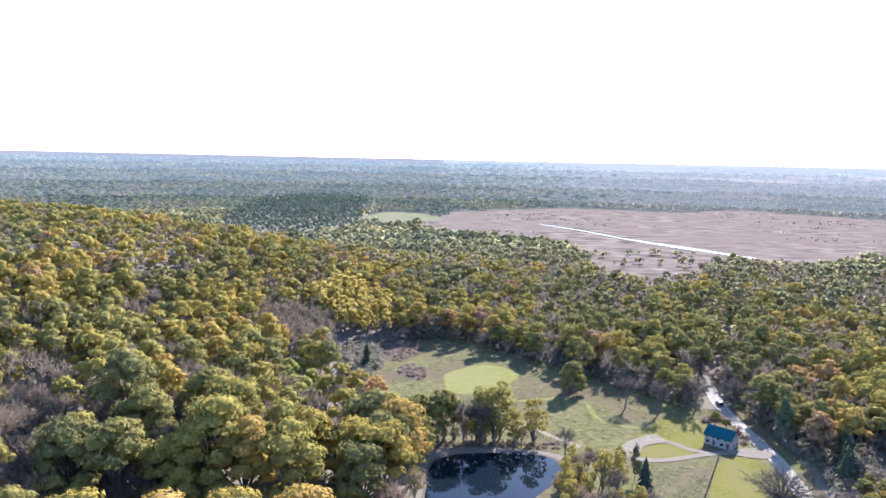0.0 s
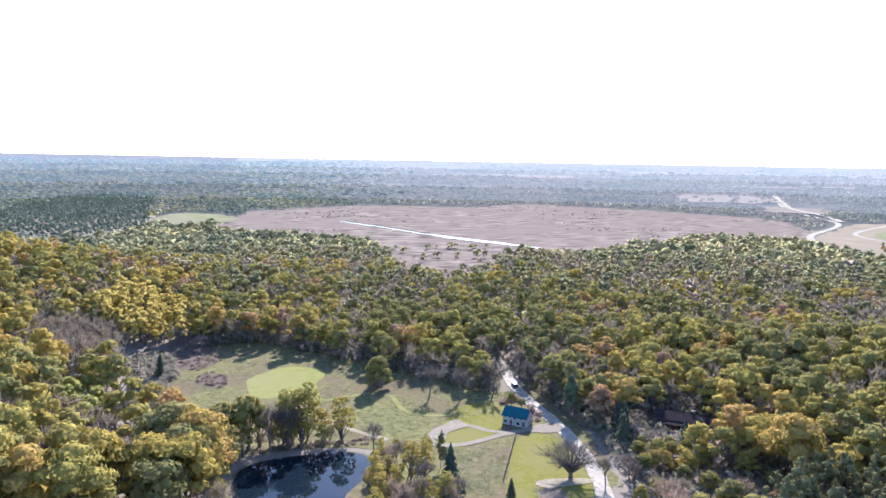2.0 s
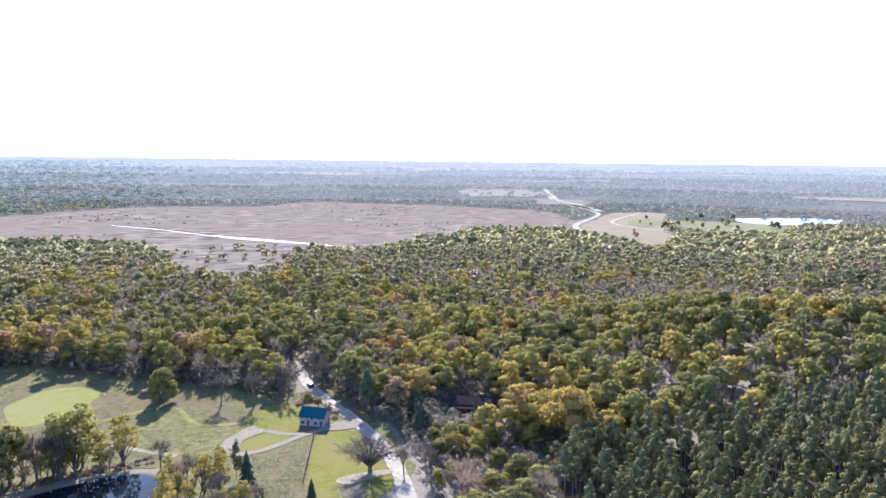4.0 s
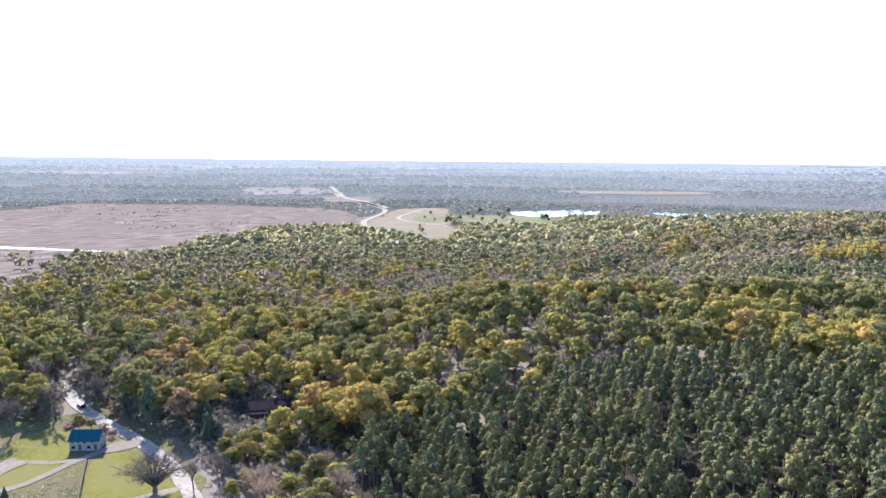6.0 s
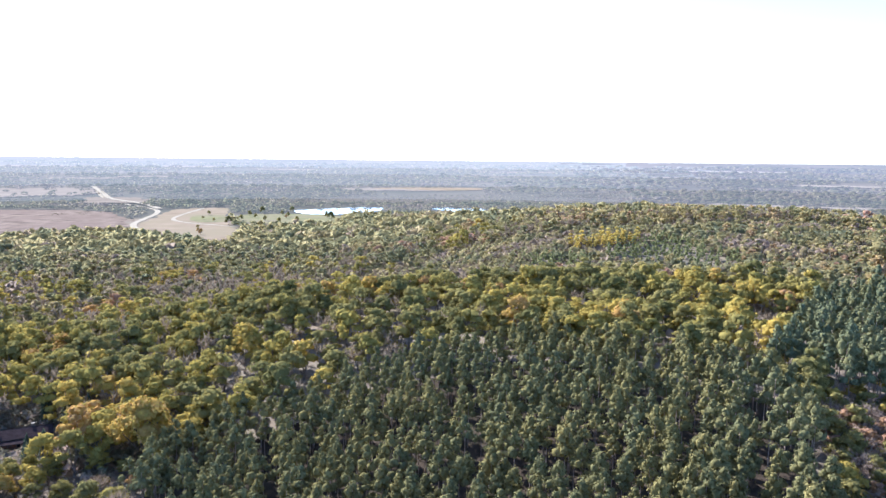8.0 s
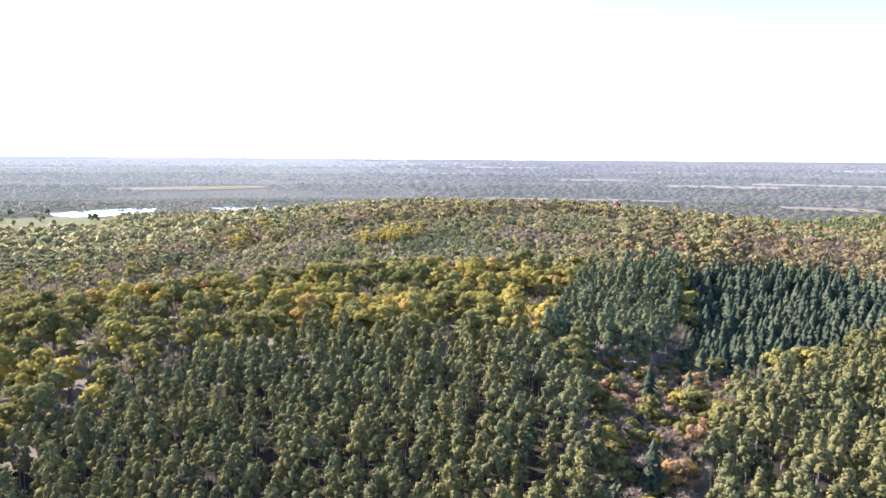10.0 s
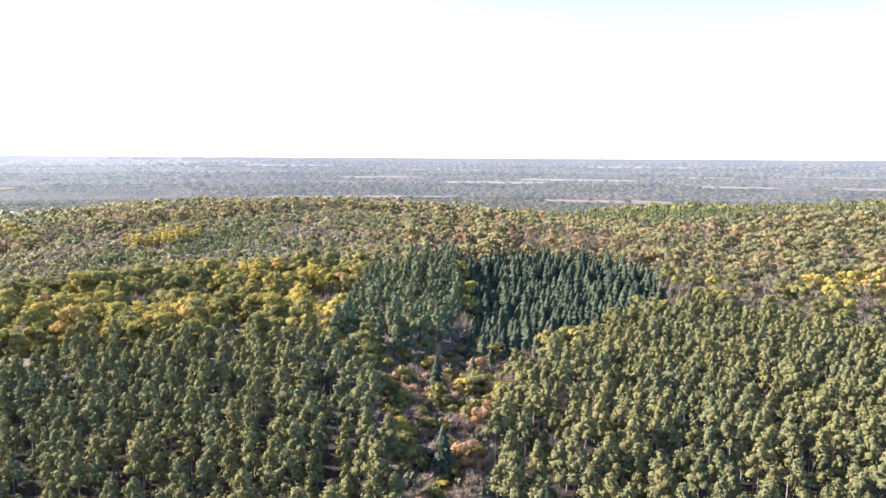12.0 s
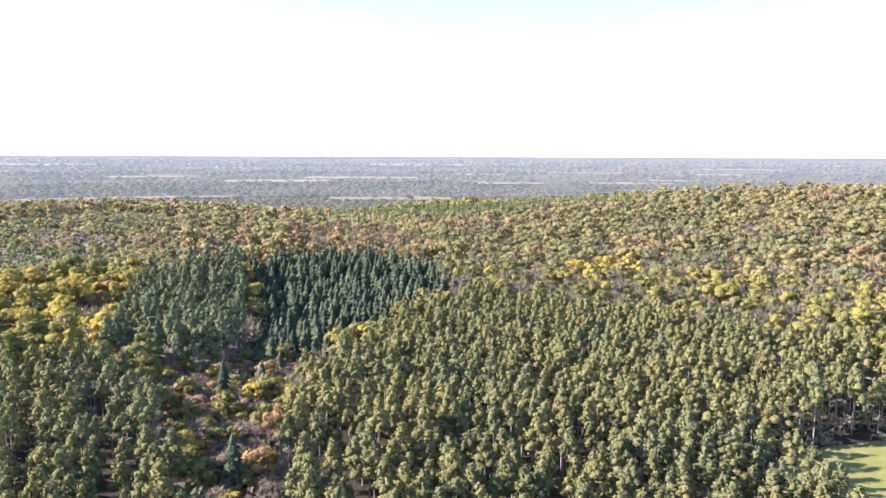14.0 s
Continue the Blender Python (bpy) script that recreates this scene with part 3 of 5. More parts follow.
def bare_tree(tall, wide, limbs, twig, width, lean=0.0, stout=1.0, veil=0, low=0.34):
    """A leafless tree: forking limbs that end in a haze of twigs."""
    s = Shape()
    fork = np.array((lean * tall * 0.25, 0, tall * low))
    s.limb((0, 0, -0.5), fork, 0.026 * tall * stout, 0.018 * tall * stout, 6)
    ends = []
    for i in range(limbs):
        a = i * 2.4 + rng.uniform(-0.4, 0.4)
        k = math.sqrt((i + 0.5) / limbs)
        mid = fork + np.array((math.cos(a) * wide * 0.42 * k, math.sin(a) * wide * 0.42 * k, tall * (0.30 - 0.1 * k)))
        tip = mid + np.array((math.cos(a) * wide * 0.5 * k, math.sin(a) * wide * 0.5 * k, tall * (0.30 - 0.2 * k) * rng.uniform(0.8, 1.1)))
        s.limb(fork - (0, 0, rng.uniform(0, 0.1) * tall), mid, 0.010 * tall * stout, 0.006 * tall * stout, 3)
        s.limb(mid, tip, 0.006 * tall, 0.002 * tall, 3)
        ends += [(mid, tip)] * 2
        for _ in range(2):
            q = mid + (tip - mid) * rng.uniform(0.1, 0.6)
            e = q + rng.normal(0, 1, 3) * (wide * 0.22, wide * 0.22, tall * 0.07) + (0, 0, tall * 0.07)
            s.limb(q, e, 0.004 * tall, 0.0015 * tall, 3)
            ends.append((q, e))
    pick = rng.integers(0, len(ends), twig)
    k = rng.uniform(0.15, 1, (twig, 1))
    a = np.array([ends[i][0] for i in pick]) * (1 - k) + np.array([ends[i][1] for i in pick]) * k
    out = a - (0, 0, tall * 0.35)
    out /= np.linalg.norm(out, axis=1)[:, None]
    s.slivers(a, a + (out * 0.8 + rng.normal(0, 0.55, (twig, 3))) * tall * 0.13, width)
    if veil:                    # the finest twigs, as lacy sprays
        d = rng.normal(0, 1, (veil, 3))
        d[:, 2] = np.abs(d[:, 2]) - 0.25
        d /= np.linalg.norm(d, axis=1)[:, None]
        s.tufts(d * (wide * 0.8, wide * 0.8, tall * 0.36) * rng.uniform(0.6, 1.05, (veil, 1)) + (0, 0, tall * 0.58), d, tall * 0.085 * (40 / veil) ** 0.4, 0.8)
        s.m[-1][:] = 2
    return s.done()


def mound(wide, tall, tufts, size):
    """A crown seen from far off: two uneven domes with a frayed edge."""
    s = Shape()
    for k, (ox, oy, w) in enumerate(((0, 0, 0.85), (0.5, 0.25, 0.6))):
        v = ICO_V * (1 + rng.uniform(-0.24, 0.24, (12, 1)))
        v[:, 2] = np.where(v[:, 2] < -0.5, -0.6, v[:, 2])
        s.add(v * (wide * w, wide * w, tall * 0.5 * (0.7 + 0.3 * w)) + (ox * wide, oy * wide, tall * (0.55 - 0.08 * k)), ICO_F[:15], 2)
    d = rng.normal(0, 1, (tufts, 3))
    d[:, 2] = np.abs(d[:, 2])
    d /= np.linalg.norm(d, axis=1)[:, None]
    if tufts:
        s.tufts(d * (wide * 0.8, wide * 0.8, tall * 0.5) + (0, 0, tall * 0.55), d, size, 0.3)
    return s.done()


def far_crown(wide, tall, tufts, size):
    """A tree many hundred metres off: one uneven dome in ragged tufts."""
    s = Shape()
    v = ICO_V * (1 + rng.uniform(-0.3, 0.3, (12, 1)))
    s.add(v * (wide * 0.72, wide * 0.72, tall * 0.4) + (0, 0, tall * 0.5), ICO_F[:10], 2)
    d = rng.normal(0, 1, (tufts, 3))
    d[:, 2] = np.abs(d[:, 2])
    d /= np.linalg.norm(d, axis=1)[:, None]
    s.tufts(d * (wide * 0.85, wide * 0.85, tall * 0.45) + (0, 0, tall * 0.5), d, size, 0.25)
    return s.done()


# ---- trees: where they stand ----
PINES_A = [(134, 152), (155, 160), (177, 148), (200, 133), (222, 118), (234, 99), (248, 88), (252, 66), (240, 39), (240, 11), (226, -15), (195, -15), (150, -16), (110, -15), (90, -14), (70, 30), (108, 100), (123, 128)]
PINES_B = [(90, -30), (141, -36), (160, -41), (186, -49), (203, -57), (228, -77), (264, -111), (292, -154), (303, -176), (262, -181), (238, -202), (212, -221),
           (193, -224), (169, -231), (147, -244), (116, -236), (113, -201), (122, -179), (122, -158), (112, -150), (98, -148), (70, -130), (60, -60)]
SPRUCES = [(408, -78), (414, -131), (400, -172), (356, -185), (312, -160), (283, -122), (240, -72), (234, -54), (262, -54), (300, -66), (350, -74)]
WHITE_PINES = [(245, -5), (300, -14), (365, -30), (405, -74), (380, -76), (291, -60), (263, -48), (240, -46), (226, -28)]
GOLD = [(494, 124), (512, 94), (512, 76), (492, 73), (485, 95), (484, 117)]
GOLD_B = [(335, -249), (343, -275), (323, -293), (300, -274), (310, -238)]
FAR_BARE = [(478, -127), (489, -207), (416, -190), (420, -119)]
YOUNG_PINES = [(486, 96), (505, 78), (514, 58), (460, 10), (436, 10), (454, 60), (457, 86)]
YOUNG_PINES_B = [(468, 150), (470, 130), (463, 100), (438, 98), (440, 129)]
FAR_PINES = [(640, -150), (605, -195), (540, -292), (500, -366), (470, -415), (500, -470), (570, -420), (640, -330), (700, -230), (700, -160)]
LEFT_PINES = [(-270, 880), (-225, 830), (-150, 830), (-112, 990), (-127, 1130), (-163, 1575), (-287, 1650), (-364, 1490), (-325, 1095)]
ASPENS = [(-75, 394), (-62, 430), (-33, 425), (-24, 377), (-50, 364)]
WILLOWS = [(-70, 281), (-62, 301), (-36, 268), (-52, 252)]
GREY_WOOD = [(-94, 327), (-91, 369), (-31, 405), (-18, 352), (-42, 322), (-66, 331)]
CORRIDOR = [(110, -18), (150, -19), (195, -18), (228, -18), (234, -38), (262, -48), (252, -64), (230, -74), (203, -54), (186, -46), (160, -38), (141, -33), (110, -28)]
THIN_WOOD = [(62, 318), (104, 326), (112, 300), (108, 262), (84, 264), (66, 290)]
NEAR_BARE = [(-140, 232), (-106, 238), (-78, 216), (-60, 194), (-50, 172), (-56, 150), (-110, 120)]
SLOPE_BARE = [(-69, 240), (-29, 262), (-12, 212), (-35, 200), (-59, 216)]
NEAR_GREY = [(96, 150), (112, 172), (134, 176), (150, 170), (128, 130), (104, 104), (80, 100)]
FORE_YARD = [(60, 200), (106, 200), (95, 160), (84, 105), (30, 105)]
YARD = [(-14, 238), (66, 238), (60, 140), (-4, 150), (-4, 222)]
CABIN_YARD = [(127, 232), (141, 240), (172, 228), (164, 204), (140, 190), (124, 186), (115, 198), (120, 222)]
CABIN_FRONT = [(112, 192), (168, 208), (166, 176), (136, 150), (104, 164)]
HOUSES = [(97.5, 238.2, 11), (155, 221, 12)]


def scatter(spacing, r0, r1, a0, a1, seed):
    """Uneven points, about so far apart, in a ring round the origin between two bearings."""
    g = np.random.default_rng(seed)
    n = int(r1 / spacing) + 1
    i, j = np.meshgrid(np.arange(-n, n + 1), np.arange(-int(n * 1.16), int(n * 1.16) + 1))
    x = (i + 0.5 * (j % 2)).ravel() * spacing + g.uniform(-0.36, 0.36, i.size) * spacing
    y = j.ravel() * spacing * 0.87 + g.uniform(-0.36, 0.36, i.size) * spacing
    r, a = np.hypot(x, y), np.degrees(np.arctan2(x, y)) % 360
    keep = (r >= r0) & (r < r1) & (((a - a0) % 360) < (a1 - a0))
    return x[keep], y[keep]


def open_land(x, y):
    """Where no tree stands: meadow, water, roads, fields and yards."""
    out = inside(OPEN, x, y) | inside(SIDE_FIELD, x, y) | inside(YARD, x, y) | inside(FORE_YARD, x, y) | inside(CABIN_YARD, x, y) | (off_line(ROAD, x, y) < np.where(y > 300, 3.0, np.where(y > 284, 5, 9)))
    out |= inside(POND, x, y) | (off_line(POND + POND[:1], x, y) < 2.5)
    for area in (MARSH, DRY_FIELD, PARK, PARK_B, LAKE_A, LAKE_B, PALE_FIELD, LEFT_FIELD):
        for k in (1.0, 1.04, 1.08):          # low ground on the near side of each, kept clear of tall trees
            out |= inside(area, x * k, y * k)
    out |= off_line(SAND_WAY, x, y) < 16
    out |= inside(BUSHES, x, y) | (off_line(BUSHES + BUSHES[:1], x, y) < 5) | inside(HEATH_A, x, y) | inside(HEATH_B, x, y)
    for hx, hy, hr in HOUSES:
        out |= np.hypot(x - hx, y - hy) < hr
    return out


def conifer_land(x, y):
    out = np.zeros(np.shape(x), bool)
    for area in (PINES_A, PINES_B, SPRUCES, WHITE_PINES, YOUNG_PINES, YOUNG_PINES_B, FAR_PINES, LEFT_PINES, CORRIDOR, ASPENS, GOLD, WILLOWS, GREY_WOOD):
        out |= inside(area, x, y)
    return out


def ridge_gaps(x, y):
    """The old oak ridge behind the pines, where the great crowns stand farther apart."""
    r, a = np.hypot(x, y), np.degrees(np.arctan2(x, y))
    return (r > 225) & (r < 370) & (a > 48) & (a < 97)


def young_wood(x, y):
    """How small the trees are: the slope behind the oak ridge carries young, low wood."""
    r, a = np.hypot(x, y), np.degrees(np.arctan2(x, y))
    return np.where((r > 405) & (r < 560) & (a > 60) & (a < 97), 0.62, 1.0)


def wave(x, y, size, seed):
    """Soft uneven patches, about -1 to 1."""
    g = np.random.default_rng(seed)
    out = np.zeros(np.shape(x))
    for _ in range(6):
        a, p = g.uniform(0, 6.28, 2)
        k = 6.28 / size * g.uniform(0.6, 1.6)
        out += np.sin(k * (x * math.cos(a) + y * math.sin(a)) + p)
    return out / 2.6


def autumn(x, y, g):
    """For broadleaved trees at these points: the tint of the leaves, and which stand bare."""
    a, r = np.degrees(np.arctan2(x, y)), np.hypot(x, y)
    mu = np.where(a < 4, np.where(r > 600, 0.35, 0.45), np.where(a < 42, 0.38, np.where(a < 97, 0.385, 0.33)))
    mu = mu + 0.13 * wave(x, y, 90, 1) + 0.05 * wave(x, y, 400, 2)
    mu = np.where(r > 650, mu - 0.05 + 0.1 * wave(x, y, 160, 19), mu)
    mild = a > 97
    tint = np.clip(mu + g.normal(0, 0.12, x.shape) * np.where(mild, 0.65, 1) + np.where(g.uniform(0, 1, x.shape) < np.where(mild, 0.04, 0.09), 0.28, 0), 0.02, 0.98)
    odds = np.where(a < 4, 0.31, np.where(a < 42, 0.46, np.where(a < 60, 0.36, np.where(a < 97, 0.24, 0.24)))) + 0.15 * wave(x, y, 60, 3)
    behind = (r > 400) & (r < 650) & (a > 42) & (a < 95)
    odds = np.where(behind, np.where((a < 80) & (r < 540), 0.78, 0.32), odds)
    tint = np.where(behind, np.clip(tint - 0.08, 0, 1), np.where((r > 225) & (r <= 400) & (a > 48) & (a < 97), np.clip(tint - 0.08, 0.02, 1), tint))
    odds = np.where(r > 650, 0.3, odds)
    edge = (a > -4) & (a < 45) & (r < 400)
    odds, tint = np.where(edge, 0.38, odds), np.where(edge, np.clip(tint + 0.02, 0, 1), tint)
    thin = (a > 104) & (r < 430)
    odds, tint = np.where(thin, 0.46, odds), np.where(thin, np.clip(tint - 0.06, 0, 0.42), tint)
    for area, tone, bare in ((GOLD_B, 0.62, 0.0), (FAR_BARE, 0.7, 0.7), (NEAR_GREY, 0.32, 0.45), (THIN_WOOD, 0.42, 0.62), (NEAR_BARE, 0.48, 0.52), (SLOPE_BARE, 0.45, 0.72)):
        hit = inside(area, x, y)
        tint = np.where(hit, np.clip(tone + g.normal(0, 0.07, x.shape), 0, 1), tint)
        odds = np.where(hit, bare, odds)
    return tint, g.uniform(0, 1, x.shape) < odds


def forest(name, shapes, x, y, scale, tint, mats, label, category, seed, squash=0.12):
    """Very many trees in one mesh, each turned, sized and tinted for itself."""
    g = np.random.default_rng(seed)
    x, y = np.asarray(x), np.asarray(y)
    if not len(x):
        return
    z = height(x, y)
    which, turn = g.integers(0, len(shapes), len(x)), g.uniform(0, 6.283, len(x))
    scale = np.broadcast_to(scale, x.shape) * g.uniform(0.8, 1.22, len(x))
    up = scale * g.uniform(1 - squash, 1 + squash, len(x))
    vs, fs, ms, ts, n = [], [], [], [], 0
    for k, (v, f, m) in enumerate(shapes):
        i = np.nonzero(which == k)[0]
        if not len(i):
            continue
        c, s = np.cos(turn[i])[:, None], np.sin(turn[i])[:, None]
        p = np.stack([(v[:, 0] * c - v[:, 1] * s) * scale[i][:, None] + x[i][:, None],
                      (v[:, 0] * s + v[:, 1] * c) * scale[i][:, None] + y[i][:, None],
                      v[:, 2] * up[i][:, None] + z[i][:, None]], -1)
        vs.append(p.reshape(-1, 3))
        fs.append((f[None] + (np.arange(len(i)) * len(v))[:, None, None]).reshape(-1, 3) + n)
        ms.append(np.tile(m, len(i)))
        ts.append(np.repeat(tint[i], len(v)))
        n += len(v) * len(i)
    me = mesh_of(name, np.concatenate(vs), np.concatenate(fs), mats, np.concatenate(ms), np.concatenate(ts))
    return tagged(new(name, me), label, category, kind="stuff")


INNER = {leaves: leaves_in, needles: needles_in, spruce_needles: spruce_in, twigs: lace, pale_twigs: pale_lace, shaded_twigs: shaded_twigs, brush: brush}


def tree_thing(name, shape, tint, crown_mat, wood_mat, label, category, group=""):
    """One tree as a thing of its own: an empty at its foot, with trunk and crown."""
    v, f, m = shape
    ob = tagged(new(name), label, category, group)
    for part_name, pick, mats in (("trunk", m == 1, [wood_mat]), ("crown", m != 1, [crown_mat, wood_mat, INNER[crown_mat]])):
        used, inverse = np.unique(f[pick], return_inverse=True)
        me = mesh_of(part_name, v[used], inverse.reshape(-1, 3), mats, m[pick] if len(mats) > 1 else None, np.full(len(used), tint))
        child = new(part_name, me)
        child.parent = ob
    return ob


def stand(x, y, scale=1.0, turn=0.0, sink=0.15):
    return Matrix.LocRotScale((x, y, ground_z(x, y) - sink), Euler((0, 0, turn)), (scale, scale, scale))


def stand_all(makers, x, y, scale, pick, g):
    """Stands trees at the points; each maker builds its tree once, later ones are copies."""
    made = {}
    for px, py, ps, k in zip(x, y, scale, pick):
        m = stand(px, py, ps, g.uniform(0, 6.283))
        if k in made:
            copy_thing(made[k], m)
        else:
            made[k] = makers[k]()
            made[k].matrix_basis = m


# ---- broadleaved woods ----
TONES = [0.06, 0.2, 0.33, 0.46, 0.6, 0.74, 0.9]
TONE_WORDS = ["dark green", "olive green", "olive green turning yellow", "yellow-green", "golden yellow", "golden orange", "rust-brown"]
NEAR = 232                      # radius of the stretch in which trees are things of their own
g = np.random.default_rng(21)
x, y = scatter(8.8, 118, NEAR, -42, 156, 5)
keep = ~(open_land(x, y) | conifer_land(x, y)) & ~((np.degrees(np.arctan2(x, y)) > 70) & (np.hypot(x, y) < 190))
keep &= (x > -4) | (g.uniform(0, 1, x.shape) < 0.72)
x, y = x[keep], y[keep]
tint, bare = autumn(x, y, g)
near_shapes = [broadleaf(13.5, 6.0, 20, 80, 0.35, low=0.15) for _ in range(4)]
near_bare = [bare_tree(12.5, 5.0, 10, 780, 0.045) for _ in range(4)]
makers = {}
for i, (tone, words) in enumerate(zip(TONES, TONE_WORDS)):
    for k in range(4):
        makers[i * 4 + k] = (lambda tone=tone, words=words, k=k: tree_thing("oak_tree", near_shapes[k], tone, leaves, bark,
                             words + " broad-crowned oak on the wooded slope", "tree", "oaks of the wood"))
tone_of = np.abs(np.where(x < 0, np.clip(0.36 + (tint - 0.44) * 1.5, 0.15, 0.70), tint)[:, None] - np.array(TONES)).argmin(1)
lush = ~bare
stand_all(makers, x[lush][:300], y[lush][:300], g.uniform(0.75, 1.2, lush.sum()) * np.where(x[lush] < -4, 1.32, np.where(inside(CABIN_FRONT, x[lush], y[lush]), 0.5, 1.0)), (tone_of * 4 + g.integers(0, 4, len(x)))[lush][:300], g)
makers = {k: (lambda k=k: tree_thing("bare_tree", near_bare[k], 0.2 + 0.2 * k, twigs, bark, "leafless grey-brown tree among the oaks", "tree", "bare trees of the wood")) for k in range(4)}
stand_all(makers, x[bare], y[bare], g.uniform(0.85, 1.2, bare.sum()) * np.where(inside(CABIN_FRONT, x[bare], y[bare]), 0.6, 1.0), g.integers(0, 4, bare.sum()), g)

x, y = scatter(6.2, 118, NEAR, -42, 0, 23)
keep = inside(NEAR_BARE, x, y) & (g.uniform(0, 1, x.shape) < 0.4)
forest("bare_wood", near_bare, x[keep], y[keep], 1.0, g.uniform(0, 0.6, keep.sum()), [shaded_twigs, bark, shaded_twigs], "dark leafless trees crowded below the hill", "woodland", 24)
mid_shapes = [broadleaf(13, 5.3, 10, 19, 0.56, low=0.14) for _ in range(5)]
mid_bare = [bare_tree(12, 5.0, 4, 150, 0.13) for _ in range(4)]
far_shapes = [broadleaf(12, 5.4, 5, 10, 0.85, trunk=False, low=0.2) for _ in range(6)]
far_bare = [bare_tree(11.5, 5.0, 2, 64, 0.26) for _ in range(4)]
tiny_shapes = [far_crown(6.2, 10, 7, 2.2) for _ in range(6)]
for name, shapes, bare_shapes, spacing, r0, r1, seed in (("oak_wood", mid_shapes, mid_bare, 8.3, NEAR, 396, 31),
                                                          ("oak_wood", far_shapes, far_bare, 9.3, 396, 700, 32),
                                                          ("far_wood", tiny_shapes, tiny_shapes, 12.0, 700, 1200, 33)):
    g = np.random.default_rng(seed)
    x, y = scatter(spacing, r0, r1, -40, 156, seed)
    keep = ~(open_land(x, y) | conifer_land(x, y)) & ~(ridge_gaps(x, y) & (g.uniform(0, 1, x.shape) < 0.32))
    x, y = x[keep], y[keep]
    tint, bare = autumn(x, y, g)
    mats = [hazed_low_leaves, bark, hazed_low_leaves] if name == "far_wood" else [leaves, bark, leaves_in]
    if name == "far_wood":          # the far ridge keeps full leaf colour, not the haze-paled lowland hues
        high = (np.degrees(np.arctan2(x, y)) > 97) & ~bare
        tint = np.where(np.degrees(np.arctan2(x, y)) < 12, np.clip(0.14 + 0.16 * wave(x, y, 110, 20) + g.normal(0, 0.1, x.shape), 0, 0.6), tint)
        forest(name, shapes, x[high], y[high], 1.05, tint[high], [leaves, bark, leaves_in], "olive and yellow woodland on the far ridge", "woodland", seed + 7)
        keep = ~high
        x, y, tint, bare = x[keep], y[keep], tint[keep], bare[keep]
    if r1 == 700:
        b = np.degrees(np.arctan2(x, y))
        valley = (b < 68) & (height(x, y) < 16) & (np.hypot(x, y) > 430 + 200 * g.uniform(0, 1, x.shape)) & ~bare
        ridge = (b > 64 + g.normal(0, 3, x.shape)) & ~bare & ~inside(GOLD_B, x, y)
        forest("lowland_wood", shapes, x[valley], y[valley], 1.15, tint[valley], [hazed_low_leaves, bark, hazed_low_leaves], "grey-green and tawny woodland on the valley floor", "woodland", seed + 9)
        forest("ridge_wood", shapes, x[ridge], y[ridge], (1.12 * young_wood(x, y))[ridge], np.clip(tint[ridge] + 0.06 + g.normal(0, 0.11, ridge.sum()), 0.1, 1), [hazed_ridge_leaves, bark, hazed_ridge_leaves], "olive and tawny woodland over the long ridge", "woodland", seed + 10)
        keep = ~(valley | ridge)
        x, y, tint, bare = x[keep], y[keep], tint[keep], bare[keep]
    forest(name, shapes, x[~bare], y[~bare], (np.where(np.degrees(np.arctan2(x, y)) > 97, 1.08, np.where(ridge_gaps(x, y), 1.3, 1.2)) * young_wood(x, y))[~bare], tint[~bare], mats, "green, yellow and rust autumn woodland over the hills", "woodland", seed)
    mats = [hazed_low_leaves, bark, hazed_low_leaves] if name == "far_wood" else [twigs, bark, lace]
    forest("bare_wood", bare_shapes, x[bare], y[bare], 1.12 * young_wood(x, y)[bare], tint[bare] * 0.5 + (0.3 if name == "far_wood" else 0), mats, "leafless grey-brown trees among the woodland", "woodland", seed + 50)
g = np.random.default_rng(72)
x, y = scatter(5.4, 405, 562, 60, 97, 72)
keep = ~(open_land(x, y) | conifer_land(x, y))
x, y = x[keep], y[keep]
forest("young_wood", tiny_shapes, x, y, 0.6, np.clip(0.5 + 0.3 * wave(x, y, 60, 73) + g.normal(0, 0.16, x.shape), 0, 1), [hazed_low_leaves, bark, hazed_low_leaves], "low dense tan and olive young wood behind the oak ridge", "woodland", 73)
x, y = scatter(7.4, 398, 700, -20, 156, 79)
keep = ~(open_land(x, y) | conifer_land(x, y)) & (young_wood(x, y) > 0.9)
x, y = x[keep], y[keep]
tint = np.clip(0.55 + 0.2 * wave(x, y, 80, 80) + g.normal(0, 0.2, x.shape), 0, 1)
for side, mat, words in ((np.degrees(np.arctan2(x, y)) < 97, hazed_low_leaves, "low grey-green and tan growth between the valley trees"), (np.degrees(np.arctan2(x, y)) >= 97, hazed_ridge_leaves, "low olive and russet growth between the ridge trees")):
    forest("young_wood", tiny_shapes, x[side], y[side], 0.66, tint[side], [mat, bark, mat], words, "woodland", 81)
# saplings and brush under and between the trees
g = np.random.default_rng(40)
x, y = scatter(5.6, 118, 400, -40, 156, 41)
keep = ~open_land(x, y) & ~ridge_gaps(x, y) & ~((np.hypot(x, y) < 232) & (x < 0) & ~inside(NEAR_BARE, x, y)) & (~conifer_land(x, y) | inside(CORRIDOR, x, y) | ((y < -120) & (np.hypot(x, y) < 250)))
brush_shapes = []
for _ in range(4):
    s = Shape()
    s.lobe((0, 0, 1.9), (2.5, 2.5, 2.5), 11, 1.15, 0.0)
    brush_shapes.append(s.done())
# past bearing 46 the tint drops: shadow darkness put into the brush colour
forest("underbrush", brush_shapes, x[keep], y[keep], 1.0, np.clip(g.normal(0.45, 0.3, keep.sum()) - 0.3 * (np.degrees(np.arctan2(x, y))[keep] > 46), 0, 1), [brush, bark, brush], "grey and brown underbrush on the woodland floor", "underbrush", 42)
